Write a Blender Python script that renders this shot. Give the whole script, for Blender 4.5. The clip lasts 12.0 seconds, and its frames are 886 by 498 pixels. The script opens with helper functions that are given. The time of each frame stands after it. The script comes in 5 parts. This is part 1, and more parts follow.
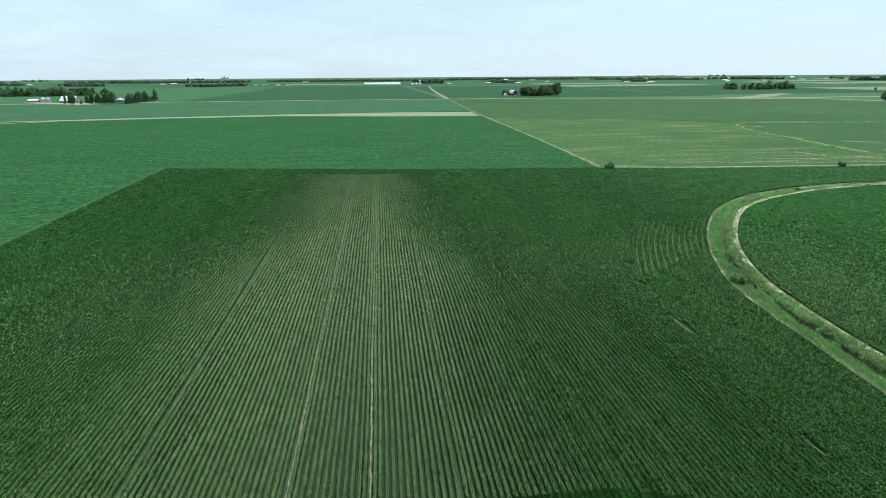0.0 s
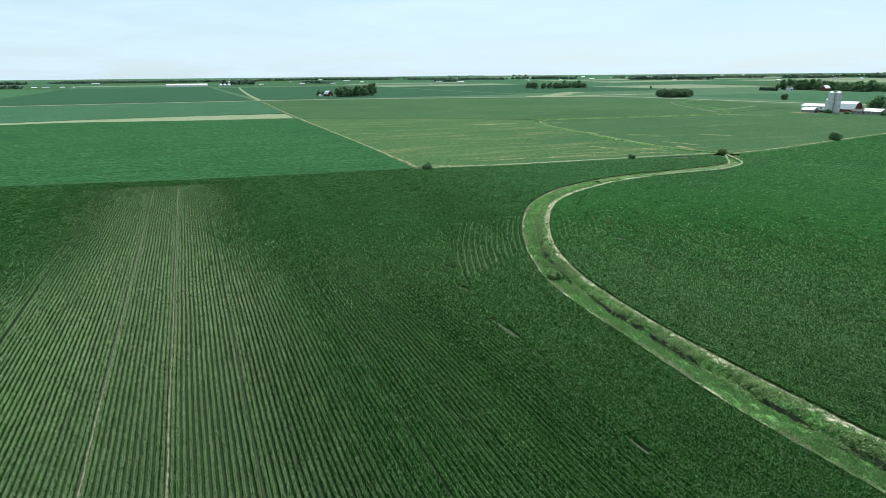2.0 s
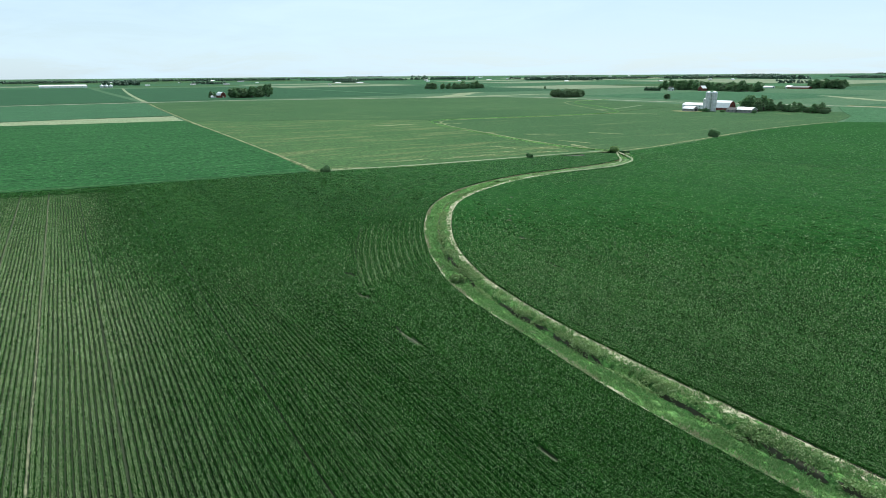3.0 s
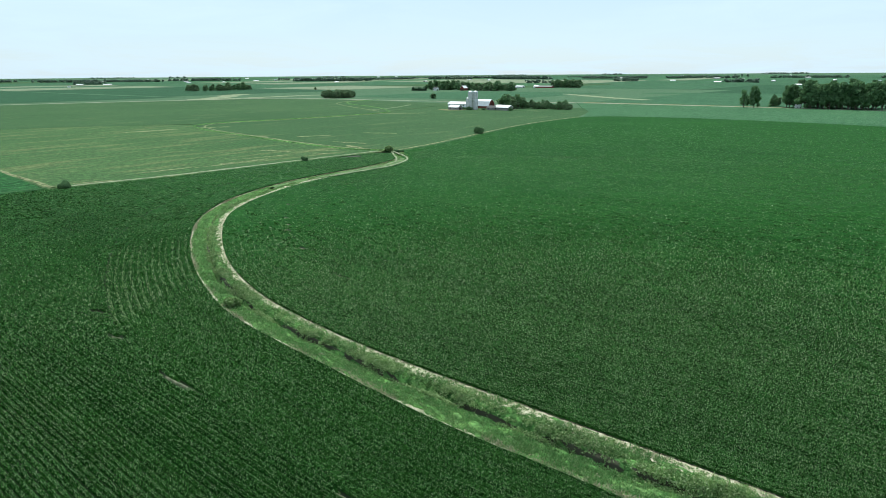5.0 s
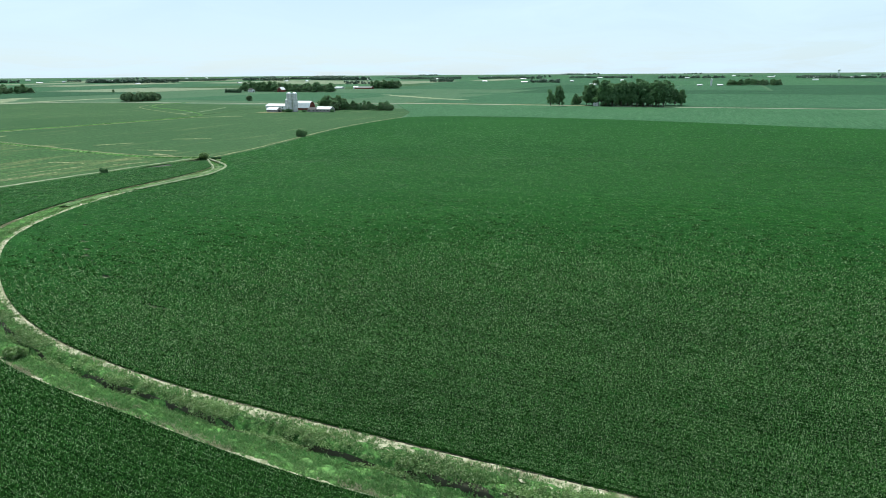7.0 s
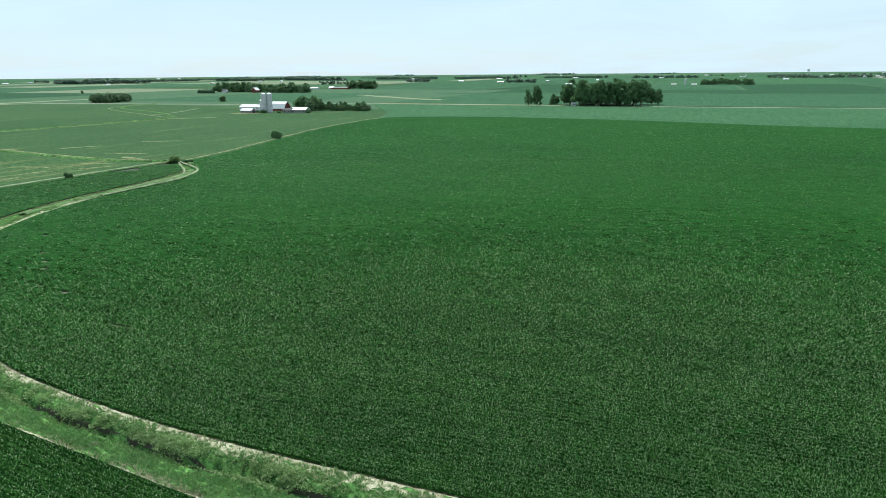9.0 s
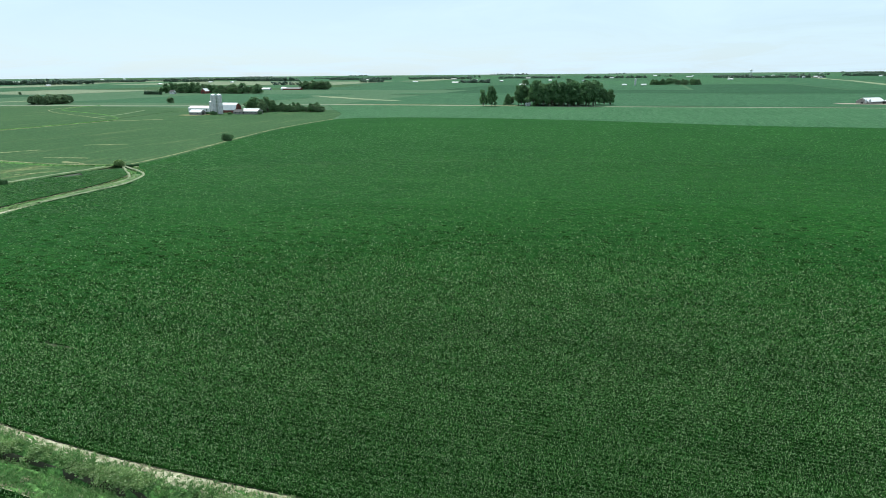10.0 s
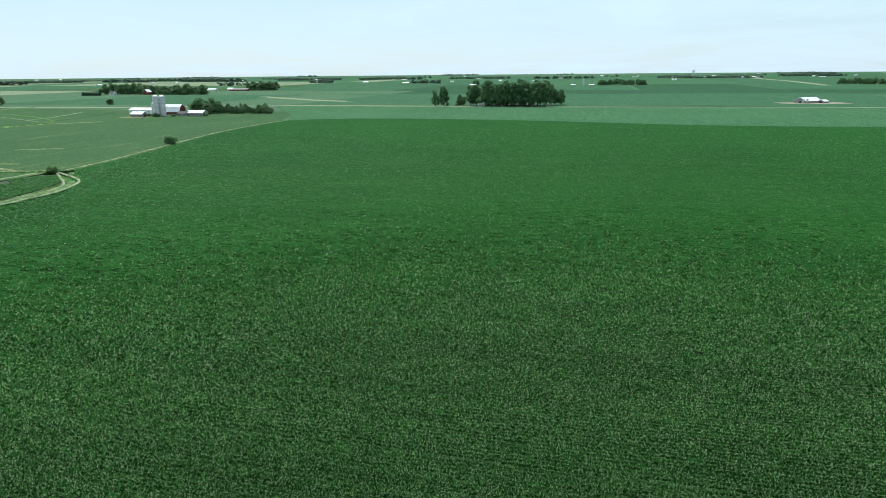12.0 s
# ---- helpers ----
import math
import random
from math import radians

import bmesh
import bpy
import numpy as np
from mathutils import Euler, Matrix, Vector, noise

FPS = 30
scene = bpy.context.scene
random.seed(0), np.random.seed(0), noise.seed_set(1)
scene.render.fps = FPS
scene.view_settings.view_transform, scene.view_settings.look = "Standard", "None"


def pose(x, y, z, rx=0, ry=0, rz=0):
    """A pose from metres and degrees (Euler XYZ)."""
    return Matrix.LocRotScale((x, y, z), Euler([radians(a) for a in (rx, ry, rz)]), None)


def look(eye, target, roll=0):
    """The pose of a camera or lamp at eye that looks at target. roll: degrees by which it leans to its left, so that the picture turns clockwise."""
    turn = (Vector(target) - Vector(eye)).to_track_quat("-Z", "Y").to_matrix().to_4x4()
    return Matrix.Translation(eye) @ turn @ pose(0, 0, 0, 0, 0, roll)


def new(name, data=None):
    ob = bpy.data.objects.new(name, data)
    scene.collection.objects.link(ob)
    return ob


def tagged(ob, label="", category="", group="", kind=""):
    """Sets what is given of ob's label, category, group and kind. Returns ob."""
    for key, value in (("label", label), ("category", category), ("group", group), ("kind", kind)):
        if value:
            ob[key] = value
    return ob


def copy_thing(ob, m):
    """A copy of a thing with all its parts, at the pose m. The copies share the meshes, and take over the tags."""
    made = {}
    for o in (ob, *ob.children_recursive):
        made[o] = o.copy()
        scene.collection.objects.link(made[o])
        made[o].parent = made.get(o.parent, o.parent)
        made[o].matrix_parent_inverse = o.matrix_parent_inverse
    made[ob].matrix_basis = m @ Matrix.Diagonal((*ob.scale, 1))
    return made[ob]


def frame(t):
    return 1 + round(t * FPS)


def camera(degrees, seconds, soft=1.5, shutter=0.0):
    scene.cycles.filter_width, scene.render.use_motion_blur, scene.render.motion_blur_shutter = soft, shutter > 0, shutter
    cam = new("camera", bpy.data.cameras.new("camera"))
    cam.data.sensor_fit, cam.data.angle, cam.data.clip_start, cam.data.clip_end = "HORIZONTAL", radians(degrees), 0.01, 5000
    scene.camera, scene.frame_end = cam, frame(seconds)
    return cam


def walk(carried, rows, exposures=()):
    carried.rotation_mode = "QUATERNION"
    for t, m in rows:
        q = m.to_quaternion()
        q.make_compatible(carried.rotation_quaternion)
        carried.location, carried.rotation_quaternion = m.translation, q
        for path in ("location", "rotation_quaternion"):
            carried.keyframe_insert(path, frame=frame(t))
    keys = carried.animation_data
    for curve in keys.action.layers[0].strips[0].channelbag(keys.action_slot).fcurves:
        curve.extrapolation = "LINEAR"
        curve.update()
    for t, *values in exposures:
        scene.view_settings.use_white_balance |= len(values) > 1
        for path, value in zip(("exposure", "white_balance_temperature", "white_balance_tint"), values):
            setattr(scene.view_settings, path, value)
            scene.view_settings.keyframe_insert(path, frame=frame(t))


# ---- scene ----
cam = camera(69.2, 12.0, soft=0.8)
PATH = [
    (0, (0.0, 0.0, 44.0), (0.226, 1.917, 43.477), -0.4),
    (0.5, (0.776, 2.281, 44.171), (1.094, 4.185, 43.647), -0.4),
    (1, (1.741, 4.39, 44.245), (2.204, 6.264, 43.721), -0.4),
    (1.5, (2.921, 6.267, 44.308), (3.519, 8.102, 43.783), -0.5),
    (2, (4.204, 8.061, 44.276), (4.943, 9.843, 43.75), -0.5),
    (2.5, (5.657, 9.836, 44.169), (6.542, 11.551, 43.643), -0.4),
    (2.7, (6.295, 10.552, 44.124), (7.228, 12.241, 43.598), -0.4),
    (4.3, (11.57, 16.349, 43.604), (12.867, 17.777, 43.077), -0.5),
    (4.5, (12.206, 16.978, 43.564), (13.558, 18.354, 43.037), -0.5),
    (5, (13.811, 18.24, 43.475), (15.307, 19.458, 42.947), -0.4),
    (5.5, (15.243, 19.58, 43.415), (16.857, 20.637, 42.887), -0.4),
    (6, (16.802, 21.017, 43.486), (18.488, 21.955, 42.958), -0.5),
    (6.5, (18.453, 22.449, 43.495), (20.187, 23.293, 42.966), -0.4),
    (7, (19.99, 23.877, 43.407), (21.758, 24.649, 42.878), -0.4),
    (7.2, (20.645, 24.379, 43.374), (22.419, 25.137, 42.845), -0.4),
    (8.8, (25.945, 28.123, 43.167), (27.738, 28.833, 42.638), -0.5),
    (9, (26.631, 28.534, 43.157), (28.425, 29.242, 42.628), -0.5),
    (9.5, (28.392, 29.418, 43.184), (30.205, 30.075, 42.655), -0.5),
    (10, (30.068, 30.265, 43.243), (31.907, 30.848, 42.714), -0.5),
    (10.5, (31.569, 31.155, 43.32), (33.429, 31.666, 42.79), -0.5),
    (11, (33.078, 31.987, 43.349), (34.947, 32.464, 42.82), -0.5),
    (11.5, (34.613, 32.738, 43.332), (36.487, 33.195, 42.802), -0.5),
    (12, (36.168, 33.463, 43.301), (38.045, 33.907, 42.772), -0.5),
]
walk(cam, [(t, look(eye, target, roll)) for t, eye, target, roll in PATH],
     exposures=[(0.0, 0.05, 6150, 3), (12.0, 0.05, 6150, 3)])

# ---- light ----
SUN_AZ, SUN_EL = radians(52), radians(58)
SUN_WAY = Vector((math.sin(SUN_AZ) * math.cos(SUN_EL), math.cos(SUN_AZ) * math.cos(SUN_EL), math.sin(SUN_EL)))
sun = new("sun", bpy.data.lights.new("sun", "SUN"))
sun.data.energy, sun.data.angle, sun.data.color = 4.3, radians(0.6), (1.0, 0.96, 0.9)
sun.matrix_world = look((0, 0, 0), -SUN_WAY)

world = bpy.data.worlds.new("sky")
scene.world = world
world.use_nodes = True
wn, wl = world.node_tree.nodes, world.node_tree.links
wn.clear()
w_out, w_bg, w_sky = wn.new("ShaderNodeOutputWorld"), wn.new("ShaderNodeBackground"), wn.new("ShaderNodeTexSky")
w_sky.sky_type, w_sky.sun_disc = "NISHITA", False
w_sky.sun_elevation, w_sky.sun_rotation = SUN_EL, SUN_AZ
w_sky.air_density, w_sky.dust_density, w_sky.ozone_density, w_sky.altitude = 1.0, 0.7, 1.5, 400
# thin high cloud over the whole sky
w_co, w_sep, w_add, w_div = (wn.new("ShaderNodeTexCoord"), wn.new("ShaderNodeSeparateXYZ"), wn.new("ShaderNodeMath"),
                             wn.new("ShaderNodeVectorMath"))
w_add.operation, w_add.inputs[1].default_value = "ADD", 0.12
w_div.operation = "DIVIDE"
w_noise, w_ramp, w_mix = wn.new("ShaderNodeTexNoise"), wn.new("ShaderNodeMapRange"), wn.new("ShaderNodeMix")
w_noise.inputs["Scale"].default_value, w_noise.inputs["Detail"].default_value = 0.7, 6
w_noise.inputs["Roughness"].default_value, w_noise.inputs["Distortion"].default_value = 0.62, 0.6
w_ramp.inputs["From Min"].default_value, w_ramp.inputs["From Max"].default_value = 0.40, 0.66
w_ramp.inputs["To Min"].default_value, w_ramp.inputs["To Max"].default_value = 0.66, 0.94
w_mix.data_type = "RGBA"
w_comb = wn.new("ShaderNodeCombineXYZ")
wl.new(w_co.outputs["Generated"], w_sep.inputs[0])
wl.new(w_sep.outputs["Z"], w_add.inputs[0])
wl.new(w_co.outputs["Generated"], w_div.inputs[0])
for k in range(3):
    wl.new(w_add.outputs[0], w_comb.inputs[k])
wl.new(w_comb.outputs[0], w_div.inputs[1])
wl.new(w_div.outputs[0], w_noise.inputs["Vector"])
wl.new(w_noise.outputs["Fac"], w_ramp.inputs["Value"])
wl.new(w_ramp.outputs[0], w_mix.inputs["Factor"])
wl.new(w_sky.outputs[0], w_mix.inputs["A"])
w_mix.inputs["B"].default_value = (7.5, 9.0, 10.4, 1)
wl.new(w_mix.outputs["Result"], w_bg.inputs["Color"])
w_bg.inputs["Strength"].default_value = 0.10
wl.new(w_bg.outputs[0], w_out.inputs["Surface"])


# ---- materials ----
def blank(name):
    m = bpy.data.materials.new(name)
    m.use_nodes = True
    nt = m.node_tree
    return m, nt, nt.nodes["Principled BSDF"]


def node(nt, kind, **values):
    n = nt.nodes.new(kind)
    for key, value in values.items():
        n.inputs[key].default_value = value
    return n


def noise_of(nt, vec, scale, detail=4.0, rough=0.6):
    n = node(nt, "ShaderNodeTexNoise", Scale=scale, Detail=detail, Roughness=rough)
    nt.links.new(vec, n.inputs["Vector"])
    return n.outputs["Fac"]


def stretched(nt, sx, sy, sz=1.0, turn=0.0):
    g, mp = nt.nodes.new("ShaderNodeNewGeometry"), node(nt, "ShaderNodeMapping")
    mp.inputs["Scale"].default_value = (sx, sy, sz)
    mp.inputs["Rotation"].default_value = (0, 0, turn)
    nt.links.new(g.outputs["Position"], mp.inputs["Vector"])
    return mp.outputs[0]


def ramp_of(nt, fac, *stops):
    r = nt.nodes.new("ShaderNodeValToRGB")
    while len(r.color_ramp.elements) < len(stops):
        r.color_ramp.elements.new(0.5)
    for e, (at, col) in zip(r.color_ramp.elements, stops):
        e.position, e.color = at, (*col, 1)
    nt.links.new(fac, r.inputs[0])
    return r.outputs[0]


def mixed(nt, fac, a, b, mode="MIX"):
    m = nt.nodes.new("ShaderNodeMix")
    m.data_type, m.blend_type = "RGBA", mode
    for sock, value in ((m.inputs["Factor"], fac), (m.inputs["A"], a), (m.inputs["B"], b)):
        if isinstance(value, bpy.types.NodeSocket):
            nt.links.new(value, sock)
        elif isinstance(value, tuple):
            sock.default_value = (*value, 1)
        else:
            sock.default_value = value
    return m.outputs["Result"]


def bumped(nt, bsdf, height, strength, distance):
    b = node(nt, "ShaderNodeBump", Strength=strength, Distance=distance)
    nt.links.new(height, b.inputs["Height"])
    nt.links.new(b.outputs[0], bsdf.inputs["Normal"])


def crop_sheet(name, low, high, tint, sx=0.3, sy=1.0, turn=0.0, fleck=0.5, wide=0.012, from_=0.42):
    """A closed crop canopy: broad soil-moisture patches, streaks along the rows, clump-sized and leaf-sized flecks."""
    m, nt, bsdf = blank(name)
    v = stretched(nt, 1, 1)
    s = stretched(nt, sx, sy, 1, turn)
    broad = noise_of(nt, v, wide, 5, 0.55)
    streak = noise_of(nt, s, 0.16, 6, 0.7)
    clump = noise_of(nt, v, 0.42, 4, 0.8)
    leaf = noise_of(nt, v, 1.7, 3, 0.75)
    col = ramp_of(nt, broad, (0.3, low), (0.7, high))
    col = mixed(nt, ramp_of(nt, streak, (from_, (0, 0, 0)), (from_ + 0.3, (0.8, 0.8, 0.8))), col, tint)
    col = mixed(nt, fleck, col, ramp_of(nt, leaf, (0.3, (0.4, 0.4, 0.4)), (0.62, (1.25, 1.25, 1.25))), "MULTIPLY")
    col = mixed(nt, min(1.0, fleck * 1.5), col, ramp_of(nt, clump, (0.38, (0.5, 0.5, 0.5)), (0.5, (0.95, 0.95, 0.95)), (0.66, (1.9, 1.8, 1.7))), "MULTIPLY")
    nt.links.new(col, bsdf.inputs["Base Color"])
    bsdf.inputs["Roughness"].default_value = 0.9
    bsdf.inputs["Specular IOR Level"].default_value = 0.04
    bumped(nt, bsdf, leaf, 0.6, 0.35)
    return m


def plain(name, col, rough=0.6, metal=0.0, vary=0.25, scale=0.6, dirt=None):
    m, nt, bsdf = blank(name)
    v = stretched(nt, 1, 1)
    a, b = noise_of(nt, v, scale, 5), noise_of(nt, v, scale * 14, 3)
    dark = dirt or tuple(c * (1 - vary) for c in col)
    c1 = ramp_of(nt, a, (0.35, dark), (0.65, col))
    c2 = mixed(nt, 0.35, c1, ramp_of(nt, b, (0.3, (0.7, 0.7, 0.7)), (0.7, (1.15, 1.15, 1.15))), "MULTIPLY")
    nt.links.new(c2, bsdf.inputs["Base Color"])
    bsdf.inputs["Roughness"].default_value, bsdf.inputs["Metallic"].default_value = rough, metal
    bumped(nt, bsdf, b, 0.15, 0.05)
    return m


def leafy(name, dark, light, gloss=0.5, through_light=0.25, spec=0.15, glint=None, fine=0.0, along=1.0, patch=0.45):
    """Leaves in many greens, thin enough to let some light through; glint paints some pale as if catching the sun."""
    m, nt, bsdf = blank(name)
    rnd = nt.nodes.new("ShaderNodeNewGeometry").outputs["Random Per Island"]
    v = stretched(nt, 1, 1)
    big = noise_of(nt, stretched(nt, 1, along), 0.05, 4)
    mid = noise_of(nt, stretched(nt, 1, max(along, 0.3)), 0.6, 3)
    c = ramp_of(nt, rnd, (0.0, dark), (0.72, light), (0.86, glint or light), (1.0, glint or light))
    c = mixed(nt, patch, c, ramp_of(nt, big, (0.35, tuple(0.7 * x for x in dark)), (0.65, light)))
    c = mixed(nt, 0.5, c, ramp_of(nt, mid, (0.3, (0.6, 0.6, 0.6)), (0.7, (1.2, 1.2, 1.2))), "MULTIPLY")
    # Fine flecks paint lit leaf tips and shaded gaps into the colour.
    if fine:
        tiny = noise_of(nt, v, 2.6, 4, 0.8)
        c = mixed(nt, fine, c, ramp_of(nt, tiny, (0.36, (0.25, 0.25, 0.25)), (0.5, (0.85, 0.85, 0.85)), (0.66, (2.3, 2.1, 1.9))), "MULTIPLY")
        bumped(nt, bsdf, tiny, 0.7, 0.3)
    nt.links.new(c, bsdf.inputs["Base Color"])
    bsdf.inputs["Roughness"].default_value = gloss
    bsdf.inputs["Specular IOR Level"].default_value = spec
    tl = nt.nodes.new("ShaderNodeBsdfTranslucent")
    nt.links.new(c, tl.inputs["Color"])
    mx = nt.nodes.new("ShaderNodeMixShader")
    mx.inputs[0].default_value = through_light
    nt.links.new(bsdf.outputs[0], mx.inputs[1])
    nt.links.new(tl.outputs[0], mx.inputs[2])
    nt.links.new(mx.outputs[0], nt.nodes["Material Output"].inputs["Surface"])
    return m


# Averages the far fields, with their bluish haze kept in the colour.
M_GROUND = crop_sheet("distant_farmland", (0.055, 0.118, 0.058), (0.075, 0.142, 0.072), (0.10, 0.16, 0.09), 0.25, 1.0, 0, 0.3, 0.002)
# Weedy soil between the rows, its colour darkened for the shade there.
M_SOIL = plain("shaded_weedy_soil", (0.040, 0.058, 0.021), 0.95, 0, 0.4, 0.25)
M_DRYSOIL = plain("packed_dry_soil", (0.25, 0.25, 0.15), 0.95, 0, 0.6, 0.9, dirt=(0.07, 0.10, 0.04))
# Canopy green darkened to hold the shade between the leaves.
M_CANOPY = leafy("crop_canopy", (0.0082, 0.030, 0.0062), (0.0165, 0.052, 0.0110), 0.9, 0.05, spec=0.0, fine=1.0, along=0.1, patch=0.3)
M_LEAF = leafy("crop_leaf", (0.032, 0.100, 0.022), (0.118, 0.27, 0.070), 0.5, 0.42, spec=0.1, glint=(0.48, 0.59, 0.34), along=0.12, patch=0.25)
# Pale colour stands in for sunlit leaves along the row crests.
M_LEAF_PALE = leafy("sunlit_crop_leaf", (0.15, 0.245, 0.088), (0.36, 0.46, 0.205), 0.5, 0.4, spec=0.1, glint=(0.66, 0.70, 0.46), along=0.15, patch=0.25)
# The same crop leaf for the distance, its painted glints toned down.
M_LEAF_FAR = leafy("far_crop_leaf", (0.021, 0.105, 0.017), (0.043, 0.155, 0.029), 0.5, 0.4, spec=0.08, glint=(0.15, 0.28, 0.085), along=0.12, patch=0.3)
M_LEAF_NORTH = leafy("north_crop_leaf", (0.026, 0.10, 0.024), (0.052, 0.15, 0.042), 0.5, 0.25, spec=0.12, glint=(0.12, 0.23, 0.085), along=4.0, patch=0.3)
# Canopy farther out, colour lightened for the lit tops seen at low angles.
M_EAST = crop_sheet("far_lit_canopy", (0.0118, 0.063, 0.0100), (0.0172, 0.080, 0.0128), (0.030, 0.108, 0.021), 1.2, 0.08, 0, 0.36, from_=0.48)
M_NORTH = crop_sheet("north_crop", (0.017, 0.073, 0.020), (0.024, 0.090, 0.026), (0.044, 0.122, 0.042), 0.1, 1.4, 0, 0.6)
# Far bean and corn greens hold bluish distance haze in their base colour.
M_BEANS = crop_sheet("pale_beans", (0.040, 0.110, 0.047), (0.051, 0.130, 0.057), (0.074, 0.155, 0.075), 0.12, 1.2, 0, 0.4)
M_BEANS2 = crop_sheet("hazy_beans", (0.033, 0.096, 0.045), (0.044, 0.116, 0.054), (0.074, 0.15, 0.077), 0.12, 1.2, 0, 0.4)
M_DEEP = crop_sheet("deep_corn", (0.024, 0.074, 0.034), (0.032, 0.09, 0.042), (0.046, 0.108, 0.052), 0.15, 1.0, 0, 0.4)
M_HAY = crop_sheet("mown_hay", (0.047, 0.105, 0.037), (0.066, 0.126, 0.045), (0.21, 0.20, 0.095), 0.09, 0.6, 0.2, 0.4, 0.009, 0.5)
M_PASTURE = crop_sheet("pasture", (0.04, 0.092, 0.034), (0.054, 0.11, 0.042), (0.15, 0.175, 0.08), 0.08, 0.45, 0.2, 0.3, 0.006, 0.54)
M_PALE = crop_sheet("dry_grass", (0.17, 0.22, 0.12), (0.24, 0.28, 0.165), (0.31, 0.325, 0.21), 0.2, 1.0, 0, 0.35, 0.03)
M_STREAK = crop_sheet("dry_hay", (0.13, 0.17, 0.075), (0.20, 0.22, 0.11), (0.27, 0.27, 0.15), 0.4, 1.0, 0, 0.5, 0.05)
M_SWALE = crop_sheet("swale_grass", (0.075, 0.155, 0.052), (0.11, 0.185, 0.07), (0.19, 0.24, 0.12), 1, 1, 0, 0.4, 0.06)
# Pale far fields, their colour lightened further to stand in for haze.
M_HAZY_PALE = crop_sheet("hazy_pale_field", (0.15, 0.20, 0.12), (0.19, 0.23, 0.14), (0.24, 0.26, 0.17), 0.12, 1.2, 0, 0.3)
M_STUBBLE = crop_sheet("brown_stubble", (0.13, 0.15, 0.07), (0.18, 0.18, 0.085), (0.24, 0.22, 0.11), 0.2, 1.0, 0, 0.3, 0.02)
M_GRAVEL = plain("gravel_road", (0.30, 0.30, 0.20), 0.95, 0, 0.2, 0.3)
M_YARD = plain("farmyard", (0.36, 0.31, 0.22), 0.95, 0, 0.35, 0.06)
M_BANK = crop_sheet("ditch_bank", (0.065, 0.165, 0.042), (0.095, 0.205, 0.056), (0.145, 0.245, 0.085), 1, 1, 0, 0.8, 0.08)
M_GRASS = leafy("ditch_grass", (0.080, 0.185, 0.052), (0.175, 0.325, 0.10), 0.6, 0.42, glint=(0.38, 0.48, 0.22))
M_WEED = leafy("ditch_weeds", (0.115, 0.215, 0.066), (0.27, 0.41, 0.14), 0.6, 0.4, glint=(0.54, 0.62, 0.34))
M_FRESH = leafy("fresh_grass", (0.06, 0.18, 0.042), (0.12, 0.30, 0.078), 0.6, 0.42, glint=(0.19, 0.34, 0.12))
M_STRAW = leafy("dead_grass", (0.28, 0.26, 0.15), (0.48, 0.44, 0.29), 0.85, 0.15)
M_STRAWBED = plain("sprayed_margin", (0.56, 0.52, 0.37), 0.95, 0, 0.3, 1.1, dirt=(0.22, 0.23, 0.11))
M_MUD = plain("ditch_mud", (0.062, 0.062, 0.032), 0.95, 0, 0.4, 0.5)
M_TREE = leafy("tree_leaf", (0.075, 0.165, 0.072), (0.17, 0.295, 0.125), 0.6, 0.45)
M_TREE2 = leafy("willow_leaf", (0.10, 0.18, 0.085), (0.21, 0.31, 0.15), 0.6, 0.4)
M_FIR = leafy("spruce_needles", (0.04, 0.085, 0.05), (0.09, 0.15, 0.08), 0.7, 0.1)
# Far crowns: distance haze is put into this lighter, bluer leaf colour.
M_WOODS = leafy("hazy_far_leaf", (0.10, 0.155, 0.115), (0.165, 0.225, 0.155), 0.7, 0.3)
M_BARK = plain("bark", (0.12, 0.095, 0.07), 0.95, 0, 0.4, 1.5)
M_WHITE = plain("white_steel", (0.78, 0.78, 0.76), 0.45, 0.0, 0.12, 0.25)
M_GALV = plain("galvanised_steel", (0.62, 0.64, 0.65), 0.38, 0.6, 0.2, 0.3)
M_STAVE = plain("concrete_stave", (0.66, 0.66, 0.64), 0.85, 0, 0.3, 0.35, dirt=(0.42, 0.42, 0.40))
M_RED = plain("barn_red", (0.23, 0.055, 0.04), 0.8, 0, 0.35, 0.5)
M_GREY = plain("weathered_board", (0.30, 0.29, 0.27), 0.85, 0, 0.3, 0.4)
M_DARKROOF = plain("dark_shingle", (0.10, 0.095, 0.09), 0.9, 0, 0.3, 0.6)
M_DOOR = plain("dark_opening", (0.03, 0.03, 0.03), 0.7, 0, 0.3, 0.8)


# ---- building blocks ----
def smooth(a, b, x):
    u = np.clip((x - a) / (b - a), 0, 1)
    return u * u * (3 - 2 * u)


def terrain(x, y):
    """Level land that swells slowly towards the skyline."""
    r = np.hypot(np.asarray(x, float) - 15, np.asarray(y, float) - 15)
    return 28 * np.maximum(0, (r - 1500) / 3300) ** 2


def mesh_of(name, verts, faces, material, flat=True):
    me = bpy.data.meshes.new(name)
    me.from_pydata([tuple(v) for v in verts], [], faces)
    me.materials.append(material)
    if not flat:
        me.polygons.foreach_set("use_smooth", [True] * len(me.polygons))
    me.update()
    return me


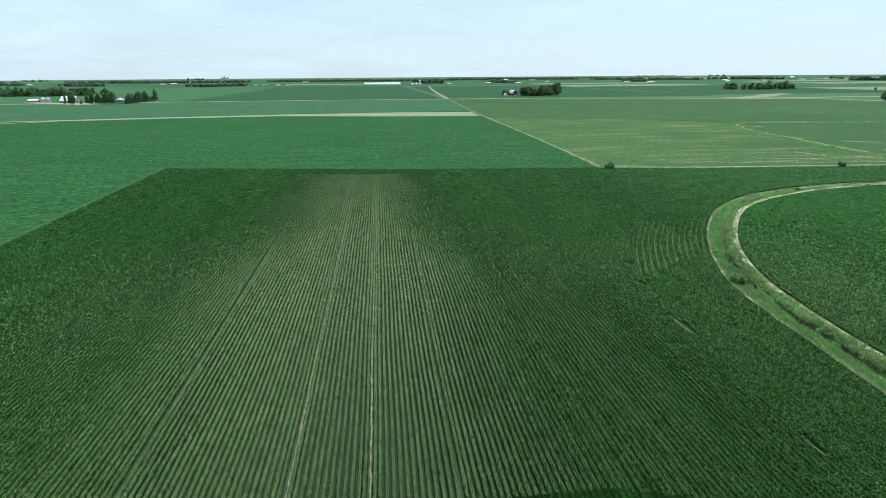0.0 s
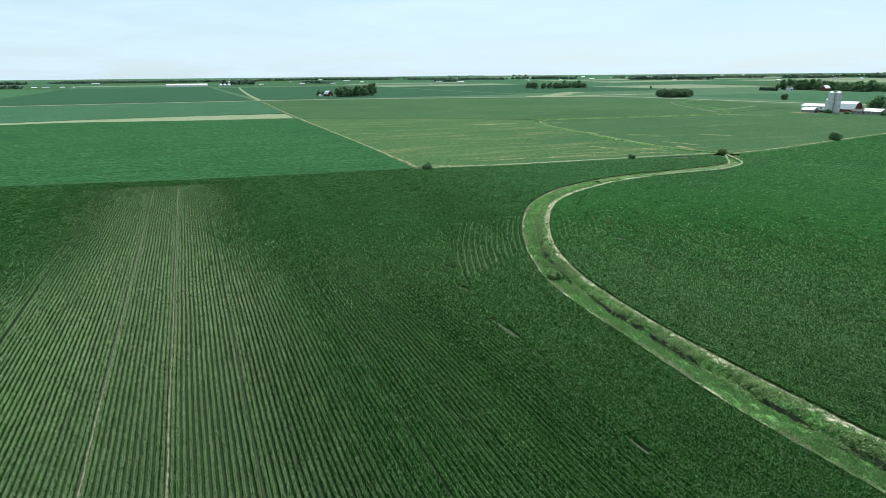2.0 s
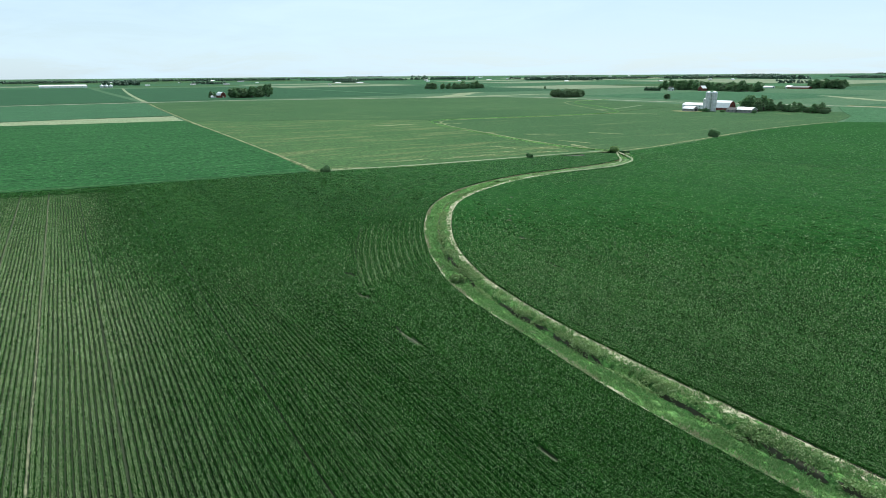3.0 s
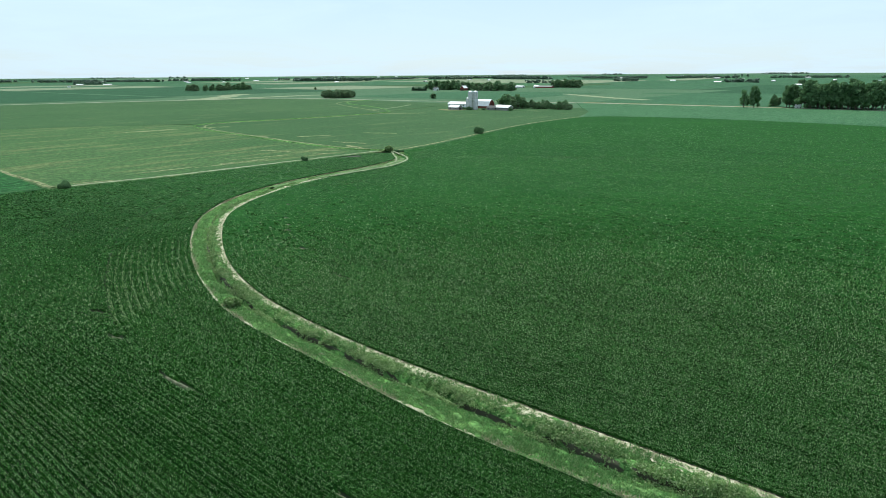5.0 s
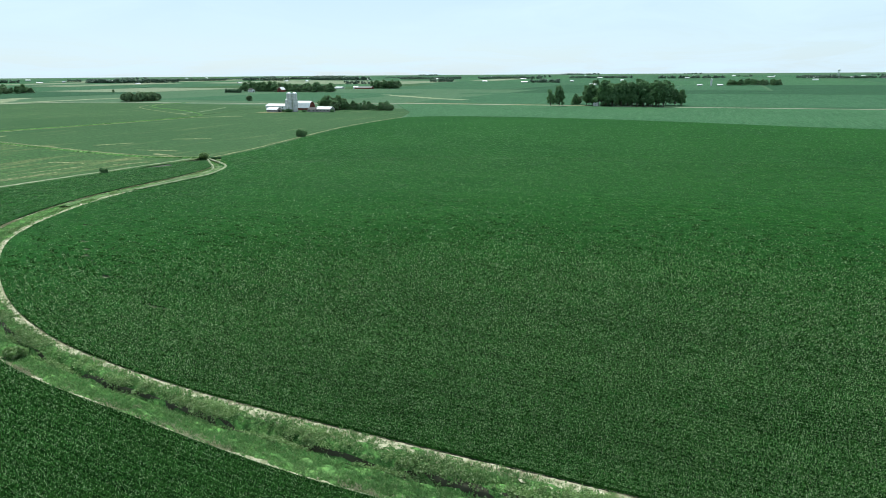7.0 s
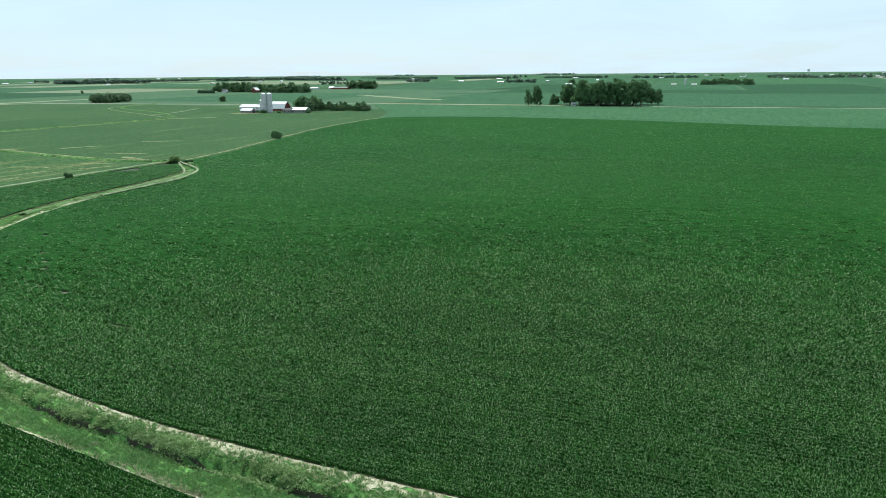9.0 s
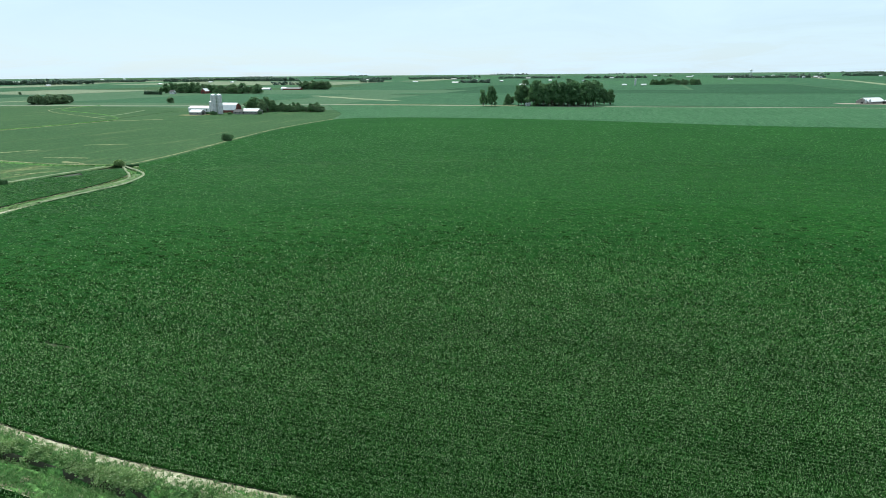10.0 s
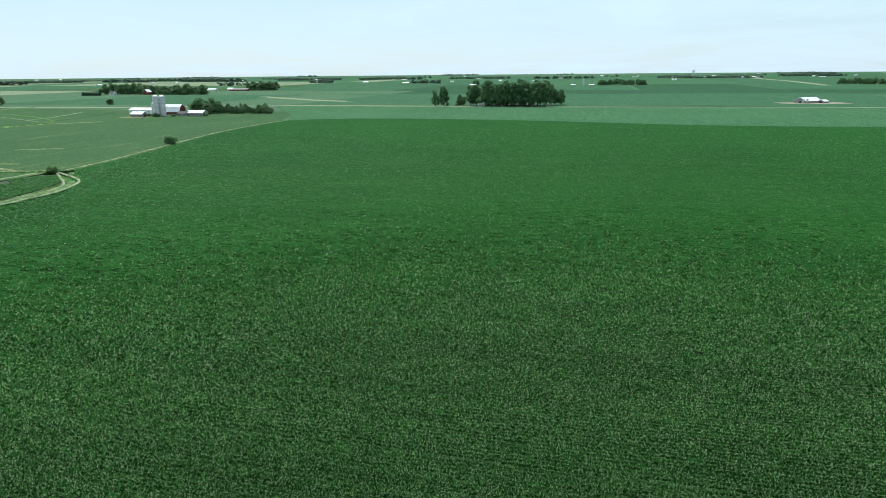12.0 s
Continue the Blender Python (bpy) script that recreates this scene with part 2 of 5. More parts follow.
def bulk(name, verts, quads=None, tris=None, material=None):
    """A large mesh straight from arrays of vertices, four-sided and three-sided faces."""
    me = bpy.data.meshes.new(name)
    loops, starts, at = [], [], 0
    for some, n in ((quads, 4), (tris, 3)):
        if some is not None and len(some):
            some = np.asarray(some, np.int32)
            loops.append(some.ravel())
            starts.append(at + n * np.arange(len(some), dtype=np.int32))
            at += some.size
    loops, starts = np.concatenate(loops), np.concatenate(starts)
    me.vertices.add(len(verts))
    me.vertices.foreach_set("co", np.asarray(verts, np.float32).ravel())
    me.loops.add(len(loops))
    me.loops.foreach_set("vertex_index", loops)
    me.polygons.add(len(starts))
    me.polygons.foreach_set("loop_start", starts)
    me.update(calc_edges=True)
    me.validate()
    me.materials.append(material)
    return me


def part(name, bm, material, parent, label=""):
    """Links a bmesh as one mesh object under a thing or a part."""
    me = bpy.data.meshes.new(name)
    bm.to_mesh(me)
    bm.free()
    me.materials.append(material)
    ob = new(name, me)
    ob.parent = parent
    return tagged(ob, label)


def thing(name, label, category, group="", kind=""):
    return tagged(new(name), label, category, group, kind)


def box(bm, x0, x1, y0, y1, z0, z1):
    m = Matrix.LocRotScale(((x0 + x1) / 2, (y0 + y1) / 2, (z0 + z1) / 2), None, (x1 - x0, y1 - y0, z1 - z0))
    bmesh.ops.create_cube(bm, size=1.0, matrix=m)
    return bm


def tube(bm, r0, r1, z0, z1, seg=24, x=0.0, y=0.0, caps=True):
    m = Matrix.Translation((x, y, (z0 + z1) / 2))
    bmesh.ops.create_cone(bm, cap_ends=caps, segments=seg, radius1=r0, radius2=max(r1, 0.001), depth=z1 - z0, matrix=m)
    return bm


def prism(bm, profile, y0, y1):
    """A profile in x and z, drawn out along y."""
    a = [bm.verts.new((x, y0, z)) for x, z in profile]
    b = [bm.verts.new((x, y1, z)) for x, z in profile]
    n = len(profile)
    bm.faces.new(a)
    bm.faces.new(b[::-1])
    for k in range(n):
        bm.faces.new((a[k], b[k], b[(k + 1) % n], a[(k + 1) % n]))
    bmesh.ops.recalc_face_normals(bm, faces=bm.faces)
    return bm


def put(ob, x, y, turn=0.0, z=None, scale=1.0):
    zz = float(terrain(x, y)) if z is None else z
    ob.matrix_basis = Matrix.LocRotScale((x, y, zz), Euler((0, 0, radians(turn))), (scale,) * 3)
    return ob


# ---- the land ----
def ground_sheet():
    radii = np.concatenate([[0.0], np.linspace(60, 660, 11), np.linspace(720, 1500, 10), np.linspace(1600, 4850, 36)])
    seg = 180
    ang = np.linspace(0, 2 * np.pi, seg, endpoint=False)
    verts, quads, tris = [(15, 15, -3.0)], [], []
    for r in radii[1:]:
        x, y = 15 + r * np.sin(ang), 15 + r * np.cos(ang)
        z = terrain(x, y) - 3.0 * (1 - smooth(450, 640, r))
        verts += list(zip(x, y, z))
    for k in range(seg):
        tris.append((0, 1 + (k + 1) % seg, 1 + k))
        for j in range(len(radii) - 2):
            a, b = 1 + j * seg, 1 + (j + 1) * seg
            quads.append((a + k, a + (k + 1) % seg, b + (k + 1) % seg, b + k))
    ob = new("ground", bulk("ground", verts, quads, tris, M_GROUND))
    tagged(ob, "wide flat green farmland reaching to the horizon", "ground", kind="structure")


ground_sheet()


def field(name, label, outline, z, material, category="field", base=-0.4):
    """A flat field standing a crop's height over the land, with edges down to it."""
    bm = bmesh.new()
    top = [bm.verts.new((x, y, z)) for x, y in outline]
    low = [bm.verts.new((x, y, base)) for x, y in outline]
    bm.faces.new(top)
    for k in range(len(top)):
        n = (k + 1) % len(top)
        bm.faces.new((top[k], top[n], low[n], low[k]))
    bmesh.ops.recalc_face_normals(bm, faces=bm.faces)
    bmesh.ops.triangulate(bm, faces=[f for f in bm.faces if len(f.verts) > 4])
    me = bpy.data.meshes.new(name)
    bm.to_mesh(me)
    bm.free()
    me.materials.append(material)
    return tagged(new(name, me), label, category, kind="structure")


def far_field(x0, x1, y0, y1, z, material, label):
    """A field on the swelling land."""
    nx, ny = max(1, round((x1 - x0) / 90)), max(1, round((y1 - y0) / 90))
    gx, gy = np.meshgrid(np.linspace(x0, x1, nx + 1), np.linspace(y0, y1, ny + 1))
    gz = terrain(gx, gy) + z
    verts = np.stack([gx, gy, gz], -1).reshape(-1, 3)
    i = np.arange(nx * ny)
    a = (i // nx) * (nx + 1) + i % nx
    quads = np.stack([a, a + 1, a + nx + 2, a + nx + 1], 1)
    return tagged(new("field", bulk("field", verts, quads, None, material)), label, "field", kind="structure")


def line_xy(points, step):
    """A polyline resampled at even steps, with its unit normals to the right."""
    p = np.array(points, float)
    for _ in range(2):  # round the corners
        q = [p[0]]
        for a, b in zip(p[:-1], p[1:]):
            q += [a * 0.75 + b * 0.25, a * 0.25 + b * 0.75]
        p = np.array(q + [p[-1]])
    d = np.r_[0, np.cumsum(np.hypot(*np.diff(p, axis=0).T))]
    s = np.arange(0, d[-1], step)
    c = np.stack([np.interp(s, d, p[:, 0]), np.interp(s, d, p[:, 1])], 1)
    t = np.gradient(c, axis=0)
    t /= np.hypot(*t.T)[:, None]
    return c, np.stack([t[:, 1], -t[:, 0]], 1), s


def band(name, label, category, points, width, z, material, step=12.0, ragged=0.15, crown=0.05):
    """A road, track or strip of grass along a line, slightly domed, with uneven edges."""
    c, n, s = line_xy(points, step)
    rng = np.random.default_rng(len(c))
    half = width / 2 * (1 + ragged * rng.uniform(-1, 1, (len(c), 2)))
    rows = [c - n * half[:, :1], c - n * half[:, :1] * 0.4, c + n * half[:, 1:] * 0.4, c + n * half[:, 1:]]
    up = [-0.3, crown, crown, -0.3]
    verts = np.concatenate([np.c_[r, terrain(r[:, 0], r[:, 1]) + z + u] for r, u in zip(rows, up)])
    k, m = np.arange(len(c) - 1), len(c)
    quads = np.concatenate([np.stack([k + j * m, k + (j + 1) * m, k + 1 + (j + 1) * m, k + 1 + j * m], 1) for j in range(3)])
    return tagged(new(name, bulk(name, verts, quads, None, material)), label, category, kind="structure")


# the drainage ditch: its two rims, from the south to the north-east
RIM_W = [(71, -160), (71, 42), (70.5, 63), (71.5, 78), (73, 92), (74, 105), (75.5, 117), (77.5, 126), (81, 136), (86.5, 150),
         (95, 167), (105, 184), (118, 202), (138, 220), (162, 232), (187, 239), (212, 241), (238, 243), (258, 249), (268, 257), (277, 270)]
RIM_E = [(82, -160), (81.5, 26), (81, 60), (81, 83), (82, 97), (83.5, 110), (86, 124), (91, 140), (98, 156), (109, 175),
         (120, 191), (132, 204), (152, 217), (180, 229), (208, 234), (231, 236), (252, 238), (266, 244), (277, 254), (286, 268)]
NORTH_EDGE = [(277, 278), (226, 283), (154, 288), (111, 297), (67, 301), (13, 307), (-41, 318), (-98, 329)]
EAST_NORTH = [(292, 273), (334, 279), (394, 294), (477, 313), (523, 319), (587, 323), (612, 322)]
EAST_EDGE = [(632, 305), (645, 270), (650, 220), (648, 167), (641, 110), (630, 59), (604, -34), (596, -90), (600, -193), (606, -420)]

rim_w, rim_e = line_xy(RIM_W, 2.0)[0], line_xy(RIM_E, 2.0)[0]
w_line, e_line = [tuple(p) for p in rim_w], [tuple(p) for p in rim_e]

field("field_soil", "weedy soil of the row crop field, darkened like shade", w_line + NORTH_EDGE + [(-98, -160)], 0.0, M_SOIL, base=-3.2)
field("field_soil", "weedy soil under the wide crop field, darkened like shade", e_line[::-1] + [(82, -420)] + EAST_EDGE[::-1] + EAST_NORTH[::-1], 0.0, M_SOIL, base=-3.2)

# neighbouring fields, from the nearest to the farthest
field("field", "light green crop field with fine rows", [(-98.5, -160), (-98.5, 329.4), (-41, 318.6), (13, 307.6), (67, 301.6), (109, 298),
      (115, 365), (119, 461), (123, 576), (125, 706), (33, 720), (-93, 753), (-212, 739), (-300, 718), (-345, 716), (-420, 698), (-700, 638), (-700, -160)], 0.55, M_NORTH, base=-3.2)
field("waterway", "pale dry grass waterway between two fields", [(125, 708), (130, 795), (37, 801), (-98, 790), (-221, 765), (-316, 742), (-420, 715),
      (-700, 660), (-700, 640), (-420, 700), (-345, 718), (-300, 720), (-212, 741), (-93, 755), (33, 722)], 0.35, M_PALE, "grass strip")
field("field", "green bean field, tinted bluish for haze", [(130, 803), (152, 1205), (-152, 1225), (-361, 1205), (-900, 1160), (-900, 660), (-700, 662), (-420, 717), (-316, 744), (-221, 767),
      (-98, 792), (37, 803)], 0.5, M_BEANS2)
field("hay_field", "mown hay field, green with tan streaks", [(110, 298), (154, 289), (226, 284), (277, 279), (285, 282), (279, 354), (291, 428), (304, 509), (328, 568),
      (266, 620), (140, 690), (125, 700), (123, 576), (119, 461), (115, 365)], 0.25, M_HAY, base=-3.2)
field("hay_field", "greener mown hay beside the creek", [(286, 280), (292, 274), (334, 280), (394, 295), (477, 314), (523, 320), (600, 324), (700, 360), (760, 400), (770, 560),
      (700, 590), (581, 557), (554, 540), (434, 545), (330, 569), (305, 509), (292, 428), (280, 354)], 0.22, M_PASTURE, base=-3.2)
field("hay_field", "green pasture with faint mowing marks", [(266, 621), (330, 571), (434, 547), (554, 542), (581, 559), (700, 592), (775, 562), (795, 850), (760, 1050),
      (640, 1090), (490, 1150), (300, 1200), (155, 1205), (130, 712), (140, 692)], 0.24, M_PASTURE)
field("field", "pale green bean field beyond the corn", EAST_EDGE[::-1] + [(614, 323), (700, 361), (762, 401), (880, 470), (884, 250), (877, 71), (888, -131), (890, -420)], 0.4, M_BEANS)

field("field", "green crop field behind the row crop field", [(-700, -161), (606, -421), (606, -700), (-700, -700)], 0.5, M_NORTH, base=-3.2)
field("field", "green crop field beside the ditch to the south", [(-98, -162), (70, -162), (82, -418), (606, -420), (-98, -290)], 0.45, M_NORTH, base=-3.2)


def far_country():
    """The patchwork of fields beyond the near ones."""
    rng = np.random.default_rng(11)
    kinds = [(M_DEEP, "deep green corn field in the distance"), (M_BEANS2, "distant green bean field, tinted bluish for haze"),
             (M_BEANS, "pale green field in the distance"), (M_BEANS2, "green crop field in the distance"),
             (M_HAZY_PALE, "pale field in the distance, lightened for haze"), (M_PASTURE, "distant pasture")]
    # named neighbours north and east
    far_field(167, 700, 1262, 2480, 0.3, M_DEEP, "deep green corn field beyond the road")
    far_field(-330, 150, 1262, 2640, 0.3, M_DEEP, "deep green corn field beyond the road")
    far_field(-1500, -335, 1262, 2640, 0.25, M_BEANS, "pale green field beyond the farm")
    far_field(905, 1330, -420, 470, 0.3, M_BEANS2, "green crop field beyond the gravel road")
    far_field(1330, 1410, -700, 560, 0.3, M_BEANS2, "strip of green crop, tinted bluish for haze")
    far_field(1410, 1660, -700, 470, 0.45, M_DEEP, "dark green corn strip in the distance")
    far_field(905, 1660, -1500, -705, 0.3, M_BEANS2, "green field in the distance, tinted bluish for haze")
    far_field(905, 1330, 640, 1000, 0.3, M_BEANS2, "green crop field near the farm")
    far_field(720, 1250, 1330, 2200, 0.3, M_DEEP, "deep green corn field in the distance")
    xs = [-3600, -2900, -2250, -1510, -900, -340, 160, 705, 1255, 1665, 2250, 2900, 3600, 4300]
    ys = [-2600, -2000, -1510, -700, -60, 560, 1010, 1400, 2210, 2660, 3150, 3700, 4300]
    for x0, x1 in zip(xs[:-1], xs[1:]):
        for y0, y1 in zip(ys[:-1], ys[1:]):
            r = math.hypot((x0 + x1) / 2, (y0 + y1) / 2)
            if r > 4400 or (x1 < 1670 and y1 < 1405) or (y0 < 2600 and x1 < 706) or (x0 < 1250 and y0 < 2200 and x0 > 700):
                continue
            cuts = [y0, y0 + (y1 - y0) * rng.uniform(0.35, 0.65), y1]
            for c0, c1 in zip(cuts[:-1], cuts[1:]):
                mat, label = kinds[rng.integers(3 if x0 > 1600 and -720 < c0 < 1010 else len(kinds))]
                # beyond 2600 m the paler bluish green replaces deep corn to suggest haze
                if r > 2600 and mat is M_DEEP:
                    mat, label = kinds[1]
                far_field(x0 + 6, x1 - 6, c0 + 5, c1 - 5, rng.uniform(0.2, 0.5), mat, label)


far_country()

# roads, tracks and strips
band("road", "pale gravel road between the fields", "road", [(-1500, 1170), (-900, 1185), (-361, 1222), (-152, 1240), (152, 1232), (300, 1225), (500, 1160), (640, 1102), (760, 1070),
     (800, 1000), (812, 850), (826, 667), (890, 500), (893, 370), (888, 250), (878, 120), (890, -60), (893, -294), (895, -900)], 6.5, 0.5, M_GRAVEL)
band("track", "tan field track along a fence line", "track", [(113, 300), (116, 365), (120, 461), (124, 576), (129, 700), (140, 930), (154, 1167)], 2.3, 0.62, M_STREAK, 6, 0.6)
band("track", "pale lane running away to the north", "track", [(158, 1240), (185, 1700), (225, 2250), (248, 2518)], 8, 0.6, M_PALE, 25)
band("grass_strip", "pale dry grass strip at the road", "grass strip", [(640, 1108), (760, 1180), (842, 1290), (905, 1330)], 40, 0.5, M_PALE, 20, 0.3)
band("grass_strip", "pale dry grass strip at the road", "grass strip", [(660, 1105), (780, 1110), (905, 1120), (1000, 1110)], 30, 0.5, M_PALE, 20, 0.3)
band("grass_strip", "pale grass margin of the waterway", "grass strip", [(1026, 420), (1080, 500), (1130, 560), (1236, 683)], 25, 0.5, M_PALE, 16, 0.4)
band("grass_strip", "tan grass margin along the gravel road", "grass strip", [(905, 470), (902, 370), (898, 250), (890, 190)], 18, 0.45, M_STUBBLE, 14, 0.4)
band("waterway", "pale dry grass waterway beside the first", "grass strip", [(-700, 560), (-480, 620), (-380, 668), (-310, 722)], 9, 0.62, M_PALE, 14, 0.4)
band("field_margin", "lighter strip of crop along the field boundary", "field margin", [(-99.5, -150), (-99.5, 180), (-99.5, 331)], 1.8, 0.64, M_PASTURE, 4, 0.6)
band("field_margin", "lighter strip of crop along the field boundary", "field margin", [(x, y + 3.2) for x, y in NORTH_EDGE[3:]], 1.8, 0.64, M_PASTURE, 4, 0.6)
band("road", "pale farm road in the distance", "road", [(3467, -656), (2900, -640), (2730, -650), (2400, -620), (2010, -577)], 30, 0.6, M_PALE, 40)
band("field_margin", "pale dry grass margin of the field", "field margin", [(280, 284), (226, 287.5), (154, 292.5), (114, 301)], 2.6, 0.36, M_PALE, 3, 0.9)
band("field_margin", "narrow pale grass margin of the field", "field margin", [(x - 1.0, y + 4.6) for x, y in EAST_NORTH], 2.2, 0.34, M_STREAK, 3, 0.95)
band("grass_swale", "shallow pale grass swale at the head of the ditch", "grass strip", [(166, 229.3), (179, 232.5), (199, 234.5), (222, 236.5), (242, 237), (256, 242), (264, 249)], 4.0, 0.6, M_SWALE, 2, 0.25)
band("track", "pale worn track round the end of the ditch", "track", [(199, 232.5), (212, 232.8), (225, 233), (235, 233), (244, 235), (254, 239), (264, 245), (272, 255), (279, 267), (284, 275)], 1.4, 0.72, M_PALE, 2, 0.4)
band("track", "pale worn track beside the head of the ditch", "track", [(213, 236), (234, 238), (243, 239), (251, 241.5), (260, 249.5), (268, 259), (276, 267), (281, 273)], 1.1, 0.74, M_PALE, 2, 0.4)
band("creek", "grassy creek line winding through the pasture", "creek", [(285, 282), (276, 300), (279, 354), (291, 428), (303, 509), (328, 570), (434, 546), (554, 541), (581, 558), (640, 640),
     (706, 793), (828, 818)], 2.2, 0.5, M_BANK, 5, 0.7, 0.35)
band("creek_bank", "pale dry bank beside the creek", "creek bank", [(289, 284), (281, 300), (284, 354), (296, 428), (308, 505), (336, 563), (436, 540), (556, 535)], 1.8, 0.36, M_STREAK, 4, 0.9)
band("creek_bank", "pale dry bank beside the creek", "creek bank", [(570, 566), (610, 640), (650, 720), (706, 800), (800, 830)], 2.4, 0.36, M_STREAK, 8, 0.7)
band("creek_bank", "tan mown streak in the pasture", "mown streak", [(590, 600), (640, 610), (720, 650)], 4.0, 0.32, M_PALE, 8, 0.8)
for a, b, w in (((252, 534), (294, 531), 9), ((312, 526), (336, 514), 5), ((291, 453), (297, 409), 3), ((178, 306), (221, 306), 1.6), ((152, 311), (180, 310), 1.6), ((194, 309), (215, 307), 1.2),
                ((248, 303), (264, 292), 2.5), ((122, 304), (139, 299), 3), ((243, 342), (247, 320), 3), ((310, 394), (332, 380), 3.5), ((358, 376), (371, 352), 3), ((545, 532), (578, 500), 6),
                ((290, 320), (283, 296), 4), ((300, 345), (306, 318), 2.5), ((205, 318), (238, 312), 1.5), ((262, 318), (268, 300), 2)):
    mid = ((a[0] + b[0]) / 2 + 1.5, (a[1] + b[1]) / 2 - 1)
    band("mown_streak", "tan dry streak in the mown hay", "mown streak", [a, mid, b], w, 0.36, M_STREAK, 3, 0.9, 0.02)


# ---- crops ----
def inside(px, py, poly):
    poly = np.asarray(poly)
    hit = np.zeros(px.shape, bool)
    x0, y0 = poly[-1]
    for x1, y1 in poly:
        cross = (y0 > py) != (y1 > py)
        with np.errstate(divide="ignore", invalid="ignore"):
            hit ^= cross & (px < (x1 - x0) * (py - y0) / (y1 - y0 + 1e-12) + x0)
        x0, y0 = x1, y1
    return hit


def near_line(px, py, line):
    """Distance of points to a polyline's nearest vertex."""
    out = np.full(px.shape, 1e9)
    for x, y in line[::2]:
        out = np.minimum(out, np.hypot(px - x, py - y))
    return out


WEST_POLY = np.array(w_line + NORTH_EDGE + [(-98, -160)])
EAST_POLY = np.array(e_line[::-1] + [(82, -420)] + EAST_EDGE[::-1] + EAST_NORTH[::-1])
ROW = 0.762
HEAD = 24 * ROW  # headland rows that follow the ditch


LEAN = 0.022  # the rows run a little east of north
PASSES = (-27.6, -9.45, -0.4, 9.9, 28.3)  # wider gaps between two passes of the planter


def thin(x, y):
    """How thin the stand of the straight rows is: 0 closed canopy, 1 much bare soil between the rows."""
    x = x - LEAN * (y - 90)
    wob = 3 * np.sin(y * 0.021 + 1) + 2 * np.sin(y * 0.057)
    end = 1 - 0.9 * smooth(292, 301, y + 0.14 * x)
    a = 0.95 * smooth(-72, -10, x + wob) * (1 - smooth(0, 48, x - wob)) * (1 - 0.25 * smooth(140, 290, y)) * end
    e = 0.45 * smooth(-90, -55, x) * (1 - smooth(36, 60, x)) * (1 - 0.7 * smooth(120, 240, y)) * end
    d = 0.28 * np.exp(-((x - 150) / 90) ** 2 - ((y + 10) / 60) ** 2)
    return np.clip(np.maximum.reduce([a, d, e]), 0, 1)


def thin_headland(k, y, west):
    """The thin stretch of the headland rows on both sides of the ditch's bend; every other row stands out."""
    d = 0.5 + k * ROW
    if west:
        g = 0.95 * smooth(141 - d, 150 - d, y) * (1 - smooth(180, 190, y))
    else:
        g = 0.75 * smooth(146 - 0.4 * d, 156 - 0.4 * d, y) * (1 - smooth(172, 182, y))
    return g * (0.68 if k % 2 else 0.15)


BARE = [(55.3, 101.5, 0.36, 4.2, 0.03), (52.4, 62.8, 0.3, 2.0, 0), (114.2, 146.8, 0.8, 1.1, 0), (104.4, 120.6, 0.32, 3.2, 0.03), (148, 196, 0.5, 1.0, 0),
        (134.6, 179, 0.6, 1.2, 0), (124.8, 166.6, 0.6, 1.1, 0), (129.1, 171.5, 0.5, 1.0, 0), (61, 141, 0.35, 1.2, 0.3), (57.5, 126, 0.35, 1.2, 0.3)]


def bare(x, y, grow=1.0):
    out = np.zeros(x.shape, bool)
    for bx, by, rx, ry, turn in BARE:
        u = (x - bx) * math.cos(turn) + (y - by) * math.sin(turn)
        v = -(x - bx) * math.sin(turn) + (y - by) * math.cos(turn)
        out |= (u / (rx * grow)) ** 2 + (v / (ry * grow)) ** 2 < 1
    return out


def row_lines():
    """Every crop row as points, a mask, unit tangents, a weight and the headland number: straight rows, then those along the ditch."""
    rows = []
    w_near, e_near = np.array(w_line), np.array(e_line)
    for k in range(-134, 486):
        x0 = k * ROW
        for at in PASSES:
            if abs(x0 - at) < 0.6:
                x0 += 0.16 * (1 if x0 > at else -1)
        y = np.arange(-60, 328, 1.0) if x0 < 82 else np.arange(-190, 322, 1.0)
        px = x0 + LEAN * (y - 90) + 0.05 * np.sin(y * 0.11 + k // 12)
        r = np.hypot(px - 18, y - 18)
        keep = r < 345
        px, y = px[keep], y[keep]
        if not len(y):
            continue
        west, east = inside(px, y, WEST_POLY), inside(px, y, EAST_POLY)
        dw = near_line(px, y, w_near) if x0 > 14 else np.full(y.shape, 99.0)
        de = near_line(px, y, e_near) if x0 < 336 else np.full(y.shape, 99.0)
        ok = (west & (dw > HEAD)) | (east & (de > HEAD))
        rows.append((np.c_[px, y], ok, np.tile((LEAN, 1.0), (len(y), 1)), 1.0, -1))
    for line, side, poly, own in ((RIM_W, -1, WEST_POLY, w_near), (RIM_E, 1, EAST_POLY, e_near)):
        c, n, s = line_xy(line, 1.0)
        for k in range(24):
            p = c + n * side * (0.5 + k * ROW)
            t = np.gradient(p, axis=0)
            t /= np.maximum(np.hypot(*t.T), 1e-6)[:, None]
            d = near_line(p[:, 0], p[:, 1], own)
            ok = inside(p[:, 0], p[:, 1], poly) & (d > (0.35 + k * ROW) * 0.93)
            rows.append((p, ok, t, 0.93 if k == 0 else 0.999, k))
    return rows


def in_sight(x, y):
    """The stretch of the plan ahead of the flight, to the north and east, where single leaves show."""
    a = np.degrees(np.arctan2(x - 14, y - 14))
    return (a > -53) & (a < 122)


LEAF_COVER = 0.85


